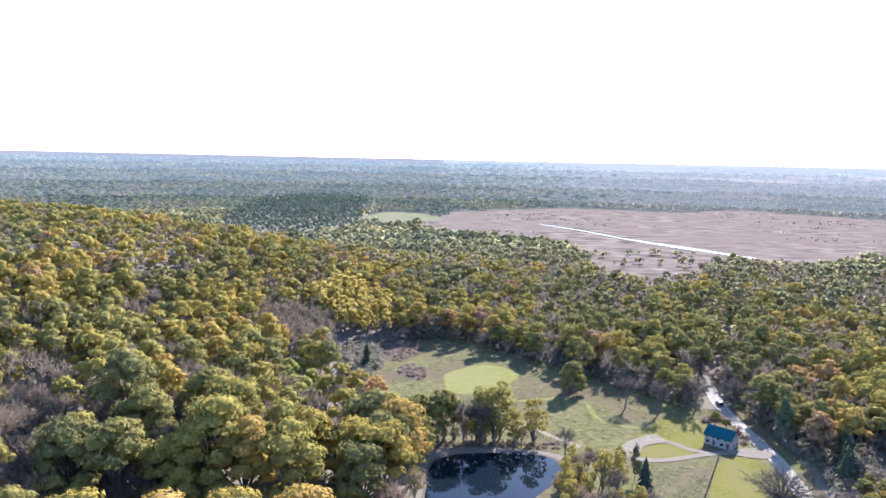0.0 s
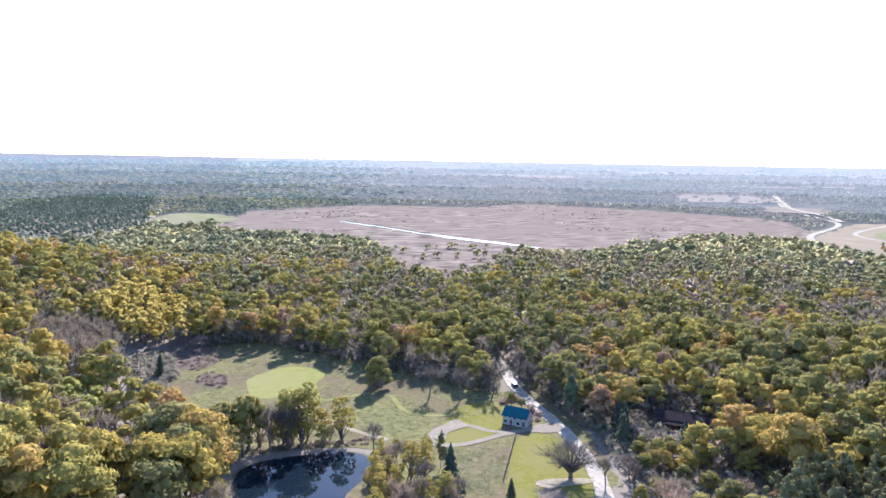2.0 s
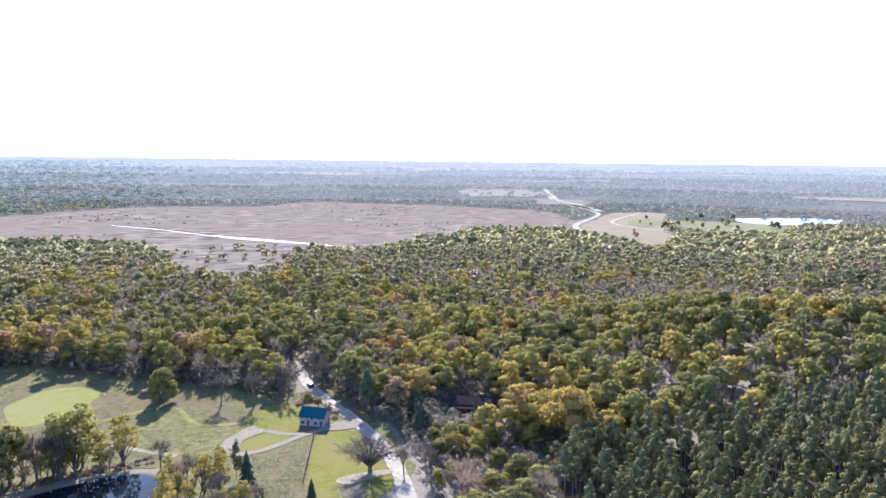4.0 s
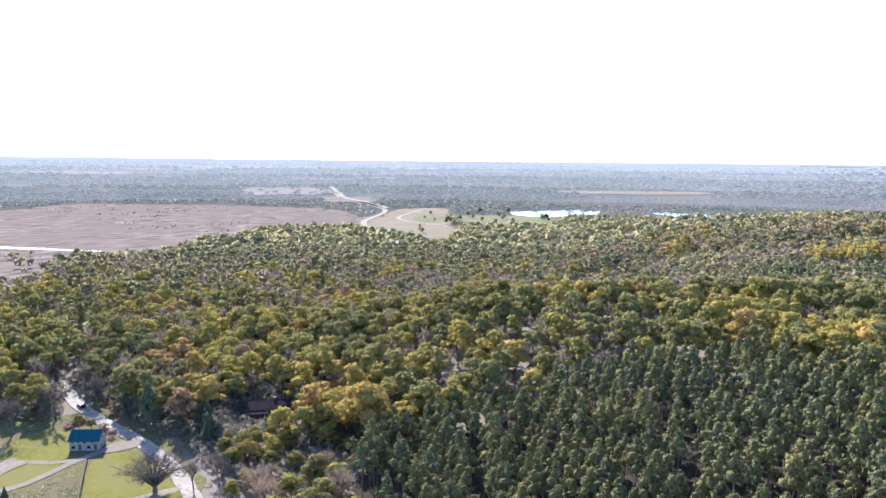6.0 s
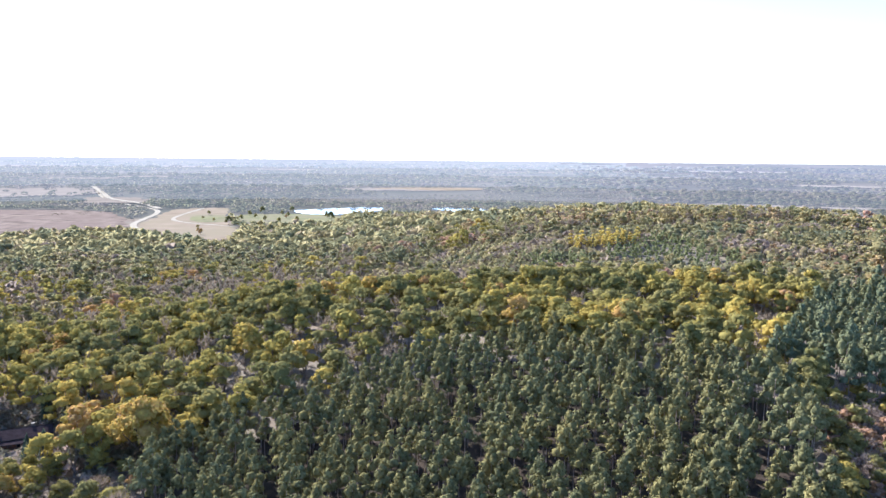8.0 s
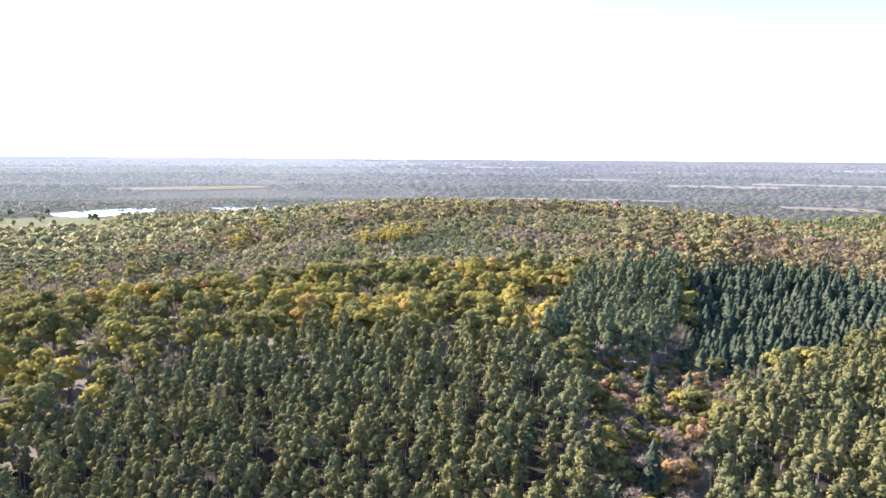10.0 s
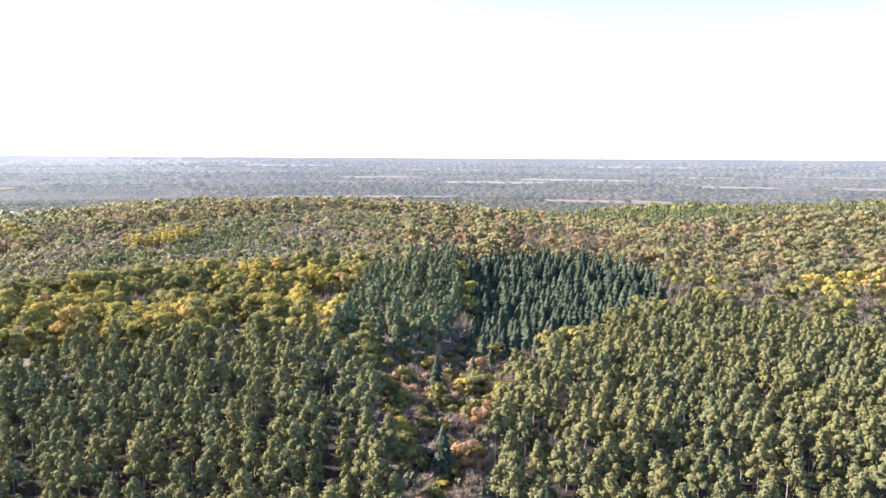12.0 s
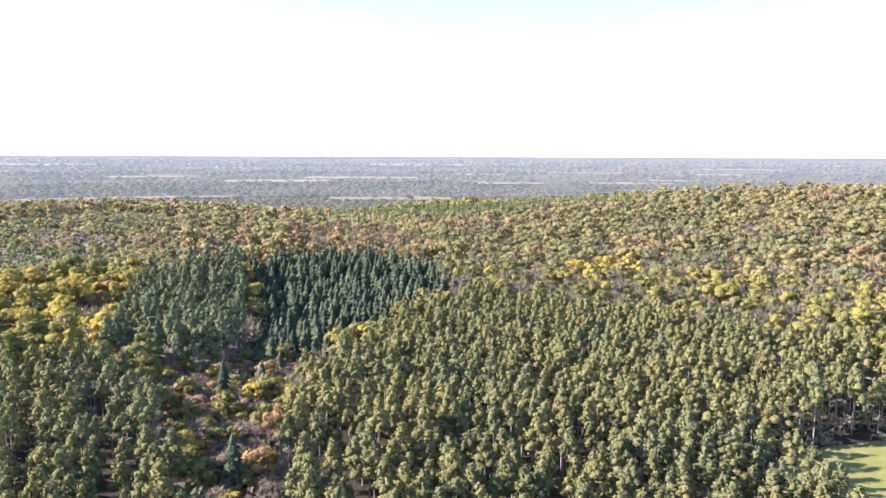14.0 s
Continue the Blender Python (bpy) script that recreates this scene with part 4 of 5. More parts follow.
x, y = scatter(3.6, 232, 400, -6, 46, 43)
keep = ~(open_land(x, y) | conifer_land(x, y))
forest("underbrush", brush_shapes, x[keep], y[keep], 1.2, np.clip(g.normal(0.4, 0.3, keep.sum()), 0, 1), [brush, bark, brush], "dense grey-brown thicket at the meadow's edge", "underbrush", 48)
# groves that stand out
aspen = [broadleaf(14.5, 2.7, 9, 24, 0.75, low=0.12) for _ in range(3)]
willow = [broadleaf(10, 3.4, 8, 30, 0.7, low=0.08) for _ in range(3)]
x, y = scatter(5.4, 300, 460, -20, 0, 62)
keep = inside(ASPENS, x, y)
forest("aspen_grove", aspen, x[keep], y[keep], 1.0, g.uniform(0, 1, keep.sum()), [aspen_leaves, bark, aspen_leaves], "grove of slender golden-yellow aspens", "grove", 63)
x, y = scatter(5.6, 440, 560, 70, 90, 68)
keep = inside(GOLD, x, y)
forest("aspen_grove", aspen, x[keep], y[keep], 0.8, g.uniform(0, 1, keep.sum()), [aspen_leaves, bark, aspen_leaves], "long grove of golden-yellow aspens behind the oak ridge", "grove", 69)
x, y = scatter(6.0, 220, 330, -30, 0, 64)
keep = inside(WILLOWS, x, y)
forest("willow_thicket", willow, x[keep], y[keep], 1.0, g.uniform(0, 1, keep.sum()), [willow_leaves, bark, willow_leaves], "yellow-green willow thicket on the slope", "thicket", 65)
x, y = scatter(4.2, 300, 430, -30, 0, 66)
keep = inside(GREY_WOOD, x, y) & ~inside(BUSHES, x, y) & ~inside(HEATH_A, x, y) & ~inside(ASPENS, x, y) & ~open_land(x, y)
forest("bare_wood", mid_bare, x[keep], y[keep], 0.95, g.uniform(0, 0.5, keep.sum()), [twigs, bark, lace], "dense leafless grey saplings on the slope", "woodland", 67)
# woods outside and behind
x, y = scatter(13.0, 40, 520, 156, 320, 44)
keep = ~open_land(x, y)
forest("far_wood", tiny_shapes, x[keep], y[keep], 1.15, np.clip(np.random.default_rng(4).normal(0.4, 0.2, keep.sum()), 0, 1), [leaves, bark, INNER[leaves]], "autumn woodland behind the hill", "woodland", 45)
x, y = scatter(10.0, 30, 118, -42, 156, 46)
keep = ~(open_land(x, y) | conifer_land(x, y))
forest("oak_wood", far_shapes, x[keep], y[keep], 1.0, np.clip(np.random.default_rng(4).normal(0.4, 0.2, keep.sum()), 0, 1), [leaves, bark, INNER[leaves]], "autumn woodland on the near hill", "woodland", 47)

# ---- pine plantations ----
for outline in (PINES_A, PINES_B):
    patch("pine_floor", outline, dark_pine_floor, 0.12, 10, "dark brown floor under the pines", "ground", 2)
g = np.random.default_rng(51)
near_pines = [pine(15.5, 2.95, 9, 26, 0.38, 0.5) for _ in range(5)]
stuff_pines = [pine(15.5, 2.95, 7, 13, 0.46, 0.5) for _ in range(6)]
x, y = scatter(5.8, 60, 420, 30, 156, 52)
keep = (inside(PINES_A, x, y) | inside(PINES_B, x, y)) & ~open_land(x, y) & (g.uniform(0, 1, x.shape) > 0.06)
x, y = x[keep], y[keep]
tint = np.clip(0.42 + 0.18 * wave(x, y, 70, 8) + g.normal(0, 0.18, x.shape) + np.where(y < -10, 0.10, 0.04), 0.28, 0.8)
first = np.zeros(len(x), bool)
first[np.argsort(np.where(np.hypot(x, y) < 124, 1e6, np.hypot(x, y)))[:300]] = True
makers = {}
for i, tone in enumerate((0.15, 0.4, 0.65, 0.9)):
    for k in range(5):
        makers[i * 5 + k] = (lambda tone=tone, k=k: tree_thing("pine_tree", near_pines[k], tone, needles, pine_bark,
                             "tall grey-green plantation pine with bare lower trunk", "tree", "pines of the plantation"))
tone_of = np.abs(tint[:, None] - np.array((0.15, 0.4, 0.65, 0.9))).argmin(1)
stand_all(makers, x[first], y[first], g.uniform(0.85, 1.12, first.sum()), (tone_of * 5 + g.integers(0, 5, len(x)))[first], g)
forest("pine_plantation", stuff_pines, x[~first], y[~first], 1.0, tint[~first], [needles, pine_bark, INNER[needles]], "dense grey-green pine plantation on the hillside", "pine wood", 53, 0.06)
spruces = [spruce(11, 3.9, 6, 7, 0.9) for _ in range(5)]
x, y = scatter(6.3, 200, 460, 90, 130, 54)
keep = inside(SPRUCES, x, y)
forest("spruce_stand", spruces, x[keep], y[keep], 1.0, g.uniform(0, 1, keep.sum()), [spruce_needles, bark, INNER[spruce_needles]], "dark green dense spruce stand on the hillside", "spruce wood", 55, 0.12)
x, y = scatter(6.0, 200, 460, 80, 130, 56)
keep = inside(WHITE_PINES, x, y)
forest("white_pine_stand", stuff_pines, x[keep], y[keep], 1.15, g.uniform(0.06, 0.3, keep.sum()), [needles, pine_bark, INNER[needles]], "blue-green white pines beside the spruce stand", "pine wood", 57)
small_pines = [pine(9, 2.4, 3, 5, 0.9, 0.1) for _ in range(4)]
x, y = scatter(6.0, 350, 760, 60, 156, 58)
keep = inside(YOUNG_PINES, x, y) | inside(YOUNG_PINES_B, x, y) | inside(FAR_PINES, x, y)
forest("pine_plantation", small_pines, x[keep], y[keep], 1.0, g.uniform(0, 0.2, keep.sum()), [young_needles, pine_bark, young_needles], "green young pines on the far ridge", "pine wood", 59)
far_pine = [pine(14, 3.6, 2, 5, 1.5, 0.3, trunk=False) for _ in range(4)]
x, y = scatter(11.0, 500, 1850, -40, 10, 60)
keep = inside(LEFT_PINES, x, y)
forest("pine_plantation", far_pine, x[keep], y[keep], 1.0, g.uniform(0, 0.12, keep.sum()), [hazed_pines, pine_bark, hazed_pines], "dark blue-green pine plantation below the hill", "pine wood", 61)

# ---- the strip of mixed growth between the two plantations ----
g = np.random.default_rng(90)
x, y = scatter(3.7, 90, 260, 85, 125, 91)
keep = inside(CORRIDOR, x, y)
x, y = x[keep], y[keep]
small_tree = [broadleaf(7.5, 3.2, 10, 28, 0.36, low=0.1) for _ in range(3)]
small_bare = [bare_tree(7.0, 3.2, 8, 300, 0.05, veil=40) for _ in range(3)]
makers = {}
for i, (tone, words) in enumerate(((0.24, "olive green"), (0.60, "golden yellow"), (0.93, "dull tawny"), (1.0, "russet brown"))):
    for k in range(3):
        makers[i * 3 + k] = (lambda tone=tone, words=words, k=k: tree_thing("young_tree", small_tree[k], tone, leaves, bark,
                             words + " young tree between the pine blocks", "tree", "young trees between the pines"))
for k in range(3):
    makers[12 + k] = (lambda k=k: tree_thing("bare_tree", small_bare[k], 0.8, pale_twigs, bark, "leafless mauve-brown young tree between the pine blocks", "tree", "bare young trees between the pines"))
    makers[15 + k] = (lambda k=k: tree_thing("spruce_tree", spruces[k], 0.6, spruce_needles, bark, "dark green spruce between the pine blocks", "tree", "spruces between the pines"))
pick = g.choice([0, 1, 2, 3, 4, 5], len(x), p=[0.25, 0.03, 0.06, 0.13, 0.42, 0.11]) * 3 + g.integers(0, 3, len(x))
stand_all(makers, x, y, np.where(pick >= 15, 0.74, 0.92) * g.uniform(0.75, 1.4, len(x)), pick, g)

# ---- the far country, to the horizon ----
SCRUB_PLAIN = [(1273, 913), (1672, 275), (2174, 360), (1604, 974)]
FIELDS = [(104.0, 2350, 4.0, 130), (122.0, 2250, 3.0, 120), (131.0, 2300, 3.5, 110), (95.0, 2650, 3.0, 110), (88.0, 3650, 3.5, 120), (115.0, 3640, 4.0, 120), (137.0, 2900, 2.6, 110), (37.2, 1900, 3.6, 330), (41.8, 1620, 2.2, 220), (24.2, 3000, 2.6, 120), (33.0, 3640, 3.4, 110), (38.0, 3620, 3.4, 110), (47.3, 3640, 2.4, 110), (43.8, 2780, 1.8, 90), (14.0, 3640, 3.0, 100), (62.5, 2080, 4.2, 110), (93.5, 1730, 7.5, 60), (113.0, 1580, 5.0, 130), (110.5, 2540, 4.6, 120), (119.8, 2800, 2.0, 90), (22.5, 3120, 3.6, 110), (28.5, 3350, 3.0, 90),
          (17.5, 3080, 2.6, 80), (-7.6, 3230, 1.1, 80), (25.2, 3450, 3.5, 90), (31.5, 3500, 2.2, 120), (40.0, 2680, 2.6, 70), (53.8, 3420, 2.4, 80), (72.0, 3350, 3.0, 80), (84.0, 3050, 2.0, 70),
          (100.0, 3300, 3.0, 80), (128.0, 2950, 3.2, 80), (134.0, 2500, 2.2, 70), (139.0, 3350, 3.0, 90)]     # bearing, distance, half width in degrees, depth


def in_field(x, y, near=0.0):
    """Open fields of the far plain, and as much of the low ground before them."""
    a, r = np.degrees(np.arctan2(x, y)), np.hypot(x, y)
    out = np.zeros(np.shape(x), bool)
    for b, d, w, deep in FIELDS:
        out |= (np.abs(a - b) < w) & (r > d * (1 - near)) & (r < d + deep)
    return out


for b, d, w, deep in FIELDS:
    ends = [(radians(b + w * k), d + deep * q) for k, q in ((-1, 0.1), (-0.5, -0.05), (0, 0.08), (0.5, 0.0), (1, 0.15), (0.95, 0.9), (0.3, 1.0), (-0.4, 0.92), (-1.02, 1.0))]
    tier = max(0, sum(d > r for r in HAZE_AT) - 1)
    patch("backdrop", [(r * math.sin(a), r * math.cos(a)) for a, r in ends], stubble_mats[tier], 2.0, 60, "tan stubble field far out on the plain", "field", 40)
g = np.random.default_rng(70)
crowns = [[far_crown(8.2, 5.6, n, 2.2) for _ in range(6)] for n in (3, 0, 0, 0, 0)]
r, x, y = 1200.0, [], []
while r < 4150:
    n = int(3.5 * r / (8.5 * (r / 1200) ** 0.95))
    step = 24 * r / 1200
    ra, an = r + g.uniform(-0.7, 0.7, n) * step, radians(-42) + (np.arange(n) + g.uniform(-0.6, 0.6, n)) * 3.5 / n
    x.append(ra * np.sin(an))
    y.append(ra * np.cos(an))
    r += step
x, y = np.concatenate(x), np.concatenate(y)
belts = wave(x * 0.5, y, 700, 11) + 0.7 * wave(x, y, 230, 12)
low_scrub = inside(SCRUB_PLAIN, x, y)
keep = ((belts > -0.72) | (g.uniform(0, 1, x.shape) < 0.15) | (np.degrees(np.arctan2(x, y)) < 9)) & ~open_land(x, y) & ~inside(LEFT_PINES, x, y) & ~(in_field(x, y, 0.015) & (g.uniform(0, 1, x.shape) < 0.9))
x, y, low_scrub, belts = x[keep], y[keep], low_scrub[keep], belts[keep]
d = np.hypot(x, y)
bearing = np.degrees(np.arctan2(x, y)) + g.normal(0, 3.5, x.shape)
tint = np.clip(np.where(bearing < 9, 0.4, 0.5) + 0.26 * wave(x, y, 420, 13) + g.normal(0, 0.12, x.shape) + low_scrub * 0.3, 0, 1)
size = np.where(low_scrub, 0.45, 0.92) * (d / 1200) ** 0.75 * g.uniform(0.8, 1.2, x.shape)
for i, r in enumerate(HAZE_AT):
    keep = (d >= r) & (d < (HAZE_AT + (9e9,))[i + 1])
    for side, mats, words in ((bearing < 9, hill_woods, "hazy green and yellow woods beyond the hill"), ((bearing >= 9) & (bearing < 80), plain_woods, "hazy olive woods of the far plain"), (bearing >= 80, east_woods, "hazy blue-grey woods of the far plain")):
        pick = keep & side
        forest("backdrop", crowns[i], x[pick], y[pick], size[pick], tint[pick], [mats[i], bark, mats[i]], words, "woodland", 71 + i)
# trees and scrub in the marsh
g = np.random.default_rng(76)
x, y = g.uniform(90, 520, 700), g.uniform(560, 830, 700)
keep = inside(MARSH, x, y) & (off_line(CHANNEL + CHANNEL[:1], x, y) > 22) & (wave(x, y, 70, 77) > 0.15) & (np.hypot(x, y) < 800)
forest("marsh_trees", tiny_shapes, x[keep], y[keep], g.uniform(0.3, 0.8, keep.sum()), g.uniform(0, 0.7, keep.sum()), [hazed_low_leaves, bark, hazed_low_leaves], "scattered small grey-green trees at the marsh's edge", "trees", 78)
g = np.random.default_rng(74)
x, y = g.uniform(-120, 940, 5200), g.uniform(570, 1570, 5200)
keep = inside(MARSH, x, y) & (wave(x * 0.35, y, 120, 16) > 0.55) & (off_line(CHANNEL + CHANNEL[:1], x, y) > 14)
forest("marsh_scrub", [mound(4.0, 3.0, 0, 1.0) for _ in range(3)], x[keep], y[keep], g.uniform(0.15, 0.5, keep.sum()), g.uniform(0.4, 1, keep.sum()), [hazed_low_leaves, bark, hazed_low_leaves], "low grey scrub in lines over the marsh", "scrub", 75)
# ---- the yard: house, cabin, fence and the trees that stand alone ----
def plain(name, colour, roughness=0.7, metal=0.0, grain=0.15, scale=1.5):
    m, t, bsdf = material(name)
    fac = noise_of(t, scale, 4)
    low, high = tuple(c * (1 - grain) for c in colour), tuple(min(1, c * (1 + grain)) for c in colour)
    t.links.new(ramp(t, fac, [(0.3, low), (0.7, high)]), bsdf.inputs["Base Color"])
    bsdf.inputs["Roughness"].default_value, bsdf.inputs["Metallic"].default_value = roughness, metal
    bsdf.inputs["Specular IOR Level"].default_value = 0.2
    return m


white_wall = plain("white_siding", (0.36, 0.33, 0.29), 0.8)
red_paint = plain("red_paint", (0.42, 0.06, 0.05), 0.6)
teal_metal = plain("teal_metal", (0.012, 0.078, 0.092), 0.55, 0.0, 0.12, 0.6)
brown_roof = plain("brown_shingle", (0.032, 0.024, 0.024), 0.9, 0, 0.3, 1.0)
brown_wood = plain("brown_wood", (0.13, 0.075, 0.055), 0.75, 0, 0.25)
brown_roof.node_tree.nodes["Principled BSDF"].inputs["Specular IOR Level"].default_value = 0.0
grey_wood = plain("weathered_wood", (0.12, 0.095, 0.07), 0.8, 0, 0.3, 3.0)
pale_wood = plain("pale_trim", (0.6, 0.56, 0.5), 0.7)
white_cloth = plain("white_cloth", (0.75, 0.74, 0.72), 0.6)
concrete = plain("concrete", (0.42, 0.41, 0.39), 0.85)
glass_mat, gt, gb = material("dark_glass")
gb.inputs["Base Color"].default_value, gb.inputs["Roughness"].default_value = (0.02, 0.025, 0.03, 1), 0.08
car_paint, rubber = plain("car_paint", (0.02, 0.022, 0.03), 0.3), plain("black_rubber", (0.025, 0.025, 0.025), 0.8)
mulch = rough("mulch", (0.10, 0.078, 0.055), (0.17, 0.13, 0.095), 1.5, bump=0.3)


def boxes(*specs):
    """A bmesh of bevelled boxes: (x0, x1, y0, y1, z0, z1) each."""
    bm = bmesh.new()
    for x0, x1, y0, y1, z0, z1 in specs:
        m = Matrix.LocRotScale(((x0 + x1) / 2, (y0 + y1) / 2, (z0 + z1) / 2), None, (x1 - x0, y1 - y0, z1 - z0))
        bmesh.ops.create_cube(bm, size=1, matrix=m)
    return bm


def prism(profile, a, b, axis="x"):
    """A solid with that outline (across, up), from a to b along the axis."""
    bm = bmesh.new()
    at = (lambda s, u, w: (s, u, w)) if axis == "x" else (lambda s, u, w: (u, s, w))
    one, two = [bm.verts.new(at(a, u, w)) for u, w in profile], [bm.verts.new(at(b, u, w)) for u, w in profile]
    bm.faces.new(one)
    bm.faces.new(two[::-1])
    for i in range(len(profile)):
        j = (i + 1) % len(profile)
        bm.faces.new((one[j], one[i], two[i], two[j]))
    bmesh.ops.recalc_face_normals(bm, faces=bm.faces)
    return bm


def wall_with_holes(x0, x1, z0, z1, y0, y1, holes):
    """A wall along x with rectangular openings (xa, xb, za, zb) through it."""
    xs = sorted({x0, x1, *[h[0] for h in holes], *[h[1] for h in holes]})
    specs = []
    for a, b in zip(xs, xs[1:]):
        cuts = sorted((h[2], h[3]) for h in holes if h[0] <= a and h[1] >= b)
        low = z0
        for za, zb in cuts:
            if za > low:
                specs.append((a, b, y0, y1, low, za))
            low = zb
        if low < z1:
            specs.append((a, b, y0, y1, low, z1))
    return boxes(*specs)


def window_in(parent, hole, y0, y1, framed=pale_wood, name="window"):
    xa, xb, za, zb = hole
    t = 0.07
    win = part(name, boxes((xa, xa + t, y0, y1, za, zb), (xb - t, xb, y0, y1, za, zb), (xa + t, xb - t, y0, y1, za, za + t),
                           (xa + t, xb - t, y0, y1, zb - t, zb)), framed, parent)
    part("pane", boxes((xa + t, xb - t, (y0 + y1) / 2 - 0.02, (y0 + y1) / 2 + 0.02, za + t, zb - t)), glass_mat, win)


def roof_slope(parent, mat, x0, x1, run, eave, ridge, side, seams, thick=0.14, name="roof_slope"):
    """One slope of a roof, from the eave at y = side * run up to the ridge, with raised seams."""
    d = Vector((run, ridge - eave)).normalized()
    n = Vector((-d.y, d.x))
    pt = lambda k, h: (side * (run - d.x * k - n.x * h), eave + d.y * k + n.y * h)
    long = math.hypot(run, ridge - eave)
    slope = part(name, prism([pt(0, 0), pt(long, 0), pt(long, thick), pt(0, thick)], x0, x1), mat, parent)
    seam_mesh = None
    for i in range(seams):
        if seam_mesh is None:
            seam = part("seam", prism([pt(0, thick), pt(long, thick), pt(long, thick + 0.06), pt(0, thick + 0.06)], -0.03, 0.03), mat, slope)
            seam_mesh = seam.data
        else:
            seam = new("seam", seam_mesh)
            seam.parent = slope
        seam.location.x = x0 + (x1 - x0) * (i + 0.5) / seams
    return slope


def white_house():
    ob = tagged(new("house"), "small two-storey white house with teal metal roof and red trim", "house")
    L, D, E, R = 4.6, 3.2, 3.6, 5.9
    up = [(-4.1, -3.3, 2.55, 3.25), (-2.2, -1.3, 2.55, 3.25), (-0.5, 0.7, 2.45, 3.25), (2.2, 3.1, 2.55, 3.25)]
    low = [(-4.1, -2.8, 0.6, 1.8), (-1.8, -0.8, 0.05, 2.1), (0.8, 2.1, 0.6, 1.8), (3.1, 4.1, 0.05, 2.1)]
    part("front_wall", wall_with_holes(-L, L, -0.3, E, -D, -D + 0.25, up + low), white_wall, ob)
    for hole in up + low[::2]:
        window_in(ob, hole, -D + 0.05, -D + 0.2)
    for xa, xb, za, zb in low[1::2]:
        door = part("door", boxes((xa, xb, -D + 0.08, -D + 0.16, za, zb)), brown_wood, ob)
        part("handle", boxes((xb - 0.15, xb - 0.1, -D + 0.02, -D + 0.08, 0.95, 1.1)), concrete, door)
    part("back_wall", boxes((-L, L, D - 0.25, D, -0.3, E)), white_wall, ob)
    for x0, x1 in ((-L, -L + 0.25), (L - 0.25, L)):
        part("gable_wall", prism([(-D + 0.25, -0.3), (D - 0.25, -0.3), (D - 0.25, E), (0, R - 0.25), (-D + 0.25, E)], x0, x1), white_wall, ob)
    for hole in ((-1.6, -0.6, 0.7, 1.9), (0.8, 1.8, 0.7, 1.9), (-0.5, 0.5, 3.2, 4.2)):
        frame_part = part("window", boxes((L, L + 0.06, hole[0], hole[1], hole[2], hole[3])), pale_wood, ob)
        part("pane", boxes((L + 0.06, L + 0.075, hole[0] + 0.1, hole[1] - 0.1, hole[2] + 0.1, hole[3] - 0.1)), glass_mat, frame_part)
    for side in (-1, 1):
        roof_slope(ob, teal_metal, -L - 0.4, L + 0.4, D + 0.5, E - 0.35, R, side, 18)
        for x in (-L - 0.46, L + 0.4):
            part("barge_board", prism([(side * (D + 0.5), E - 0.55), (side * 0.0, R - 0.2), (side * 0.0, R + 0.1), (side * (D + 0.5), E - 0.25)], x, x + 0.06), red_paint, ob, "red-painted barge board")
    part("ridge_cap", prism([(-0.25, R + 0.0), (0, R + 0.24), (0.25, R + 0.0)], -L - 0.42, L + 0.42), teal_metal, ob)
    part("plinth", boxes((-L - 0.06, L + 0.06, -D - 0.06, -D, -0.3, 0.25)), concrete, ob)
    ob.matrix_basis = pose(97.4, 238.0, ground_z(97, 237), 0, 0, -45)
    return ob


def cabin():
    ob = tagged(new("cabin"), "dark brown wooden cabin with low rust-brown roofs among trees", "cabin")
    L, D = 8.8, 4.6
    holes = [(-7, -5.4, 0.7, 2.1), (-4.2, -2.6, 0.7, 2.1), (-1.2, 0.0, 0.05, 2.1), (1.4, 3.4, 0.7, 2.1), (4.8, 6.6, 0.7, 2.1)]
    part("front_wall", wall_with_holes(-L, L, -0.5, 3.2, -D, -D + 0.22, holes), brown_wood, ob)
    for hole in holes:
        window_in(ob, hole, -D + 0.04, -D + 0.18)
    part("back_wall", boxes((-L, L, D - 0.22, D, -0.5, 3.2)), brown_wood, ob)
    for x0, x1 in ((-L, -L + 0.22), (L - 0.22, L)):
        part("gable_wall", prism([(-D + 0.22, -0.5), (D - 0.22, -0.5), (D - 0.22, 3.2), (0, 4.6), (-D + 0.22, 3.2)], x0, x1), brown_wood, ob)
    for side in (-1, 1):
        roof_slope(ob, brown_roof, -L - 0.7, L + 0.7, D + 0.8, 3.05, 4.75, side, 0)
    part("ridge_cap", prism([(-0.3, 4.78), (0, 4.96), (0.3, 4.78)], -L - 0.7, L + 0.7), brown_roof, ob)
    part("porch_roof", prism([(-D - 3.4, 2.25), (-D - 0.02, 2.75), (-D - 0.02, 2.9), (-D - 3.4, 2.4)], -L + 0.6, L - 2.0), brown_roof, ob)
    part("porch_floor", boxes((-L + 0.6, L - 2.0, -D - 3.2, -D, -0.5, 0.12)), grey_wood, ob)
    for i in range(5):
        x = -L + 0.8 + i * 3.25
        part("post", boxes((x, x + 0.16, -D - 3.1, -D - 2.94, 0.12, 2.32)), brown_wood, ob)
    part("gutter", boxes((-L - 0.7, L + 0.7, -D - 0.95, -D - 0.82, 2.98, 3.1)), grey_wood, ob, "dull metal gutter")
    part("chimney", boxes((3.0, 3.9, 0.4, 1.3, 3.6, 5.7), (2.93, 3.97, 0.33, 1.37, 5.7, 5.85)), grey_wood, ob, "dark masonry chimney")
    ob.matrix_basis = pose(155, 221, ground_z(155, 221), 0, 0, -40)
    return ob


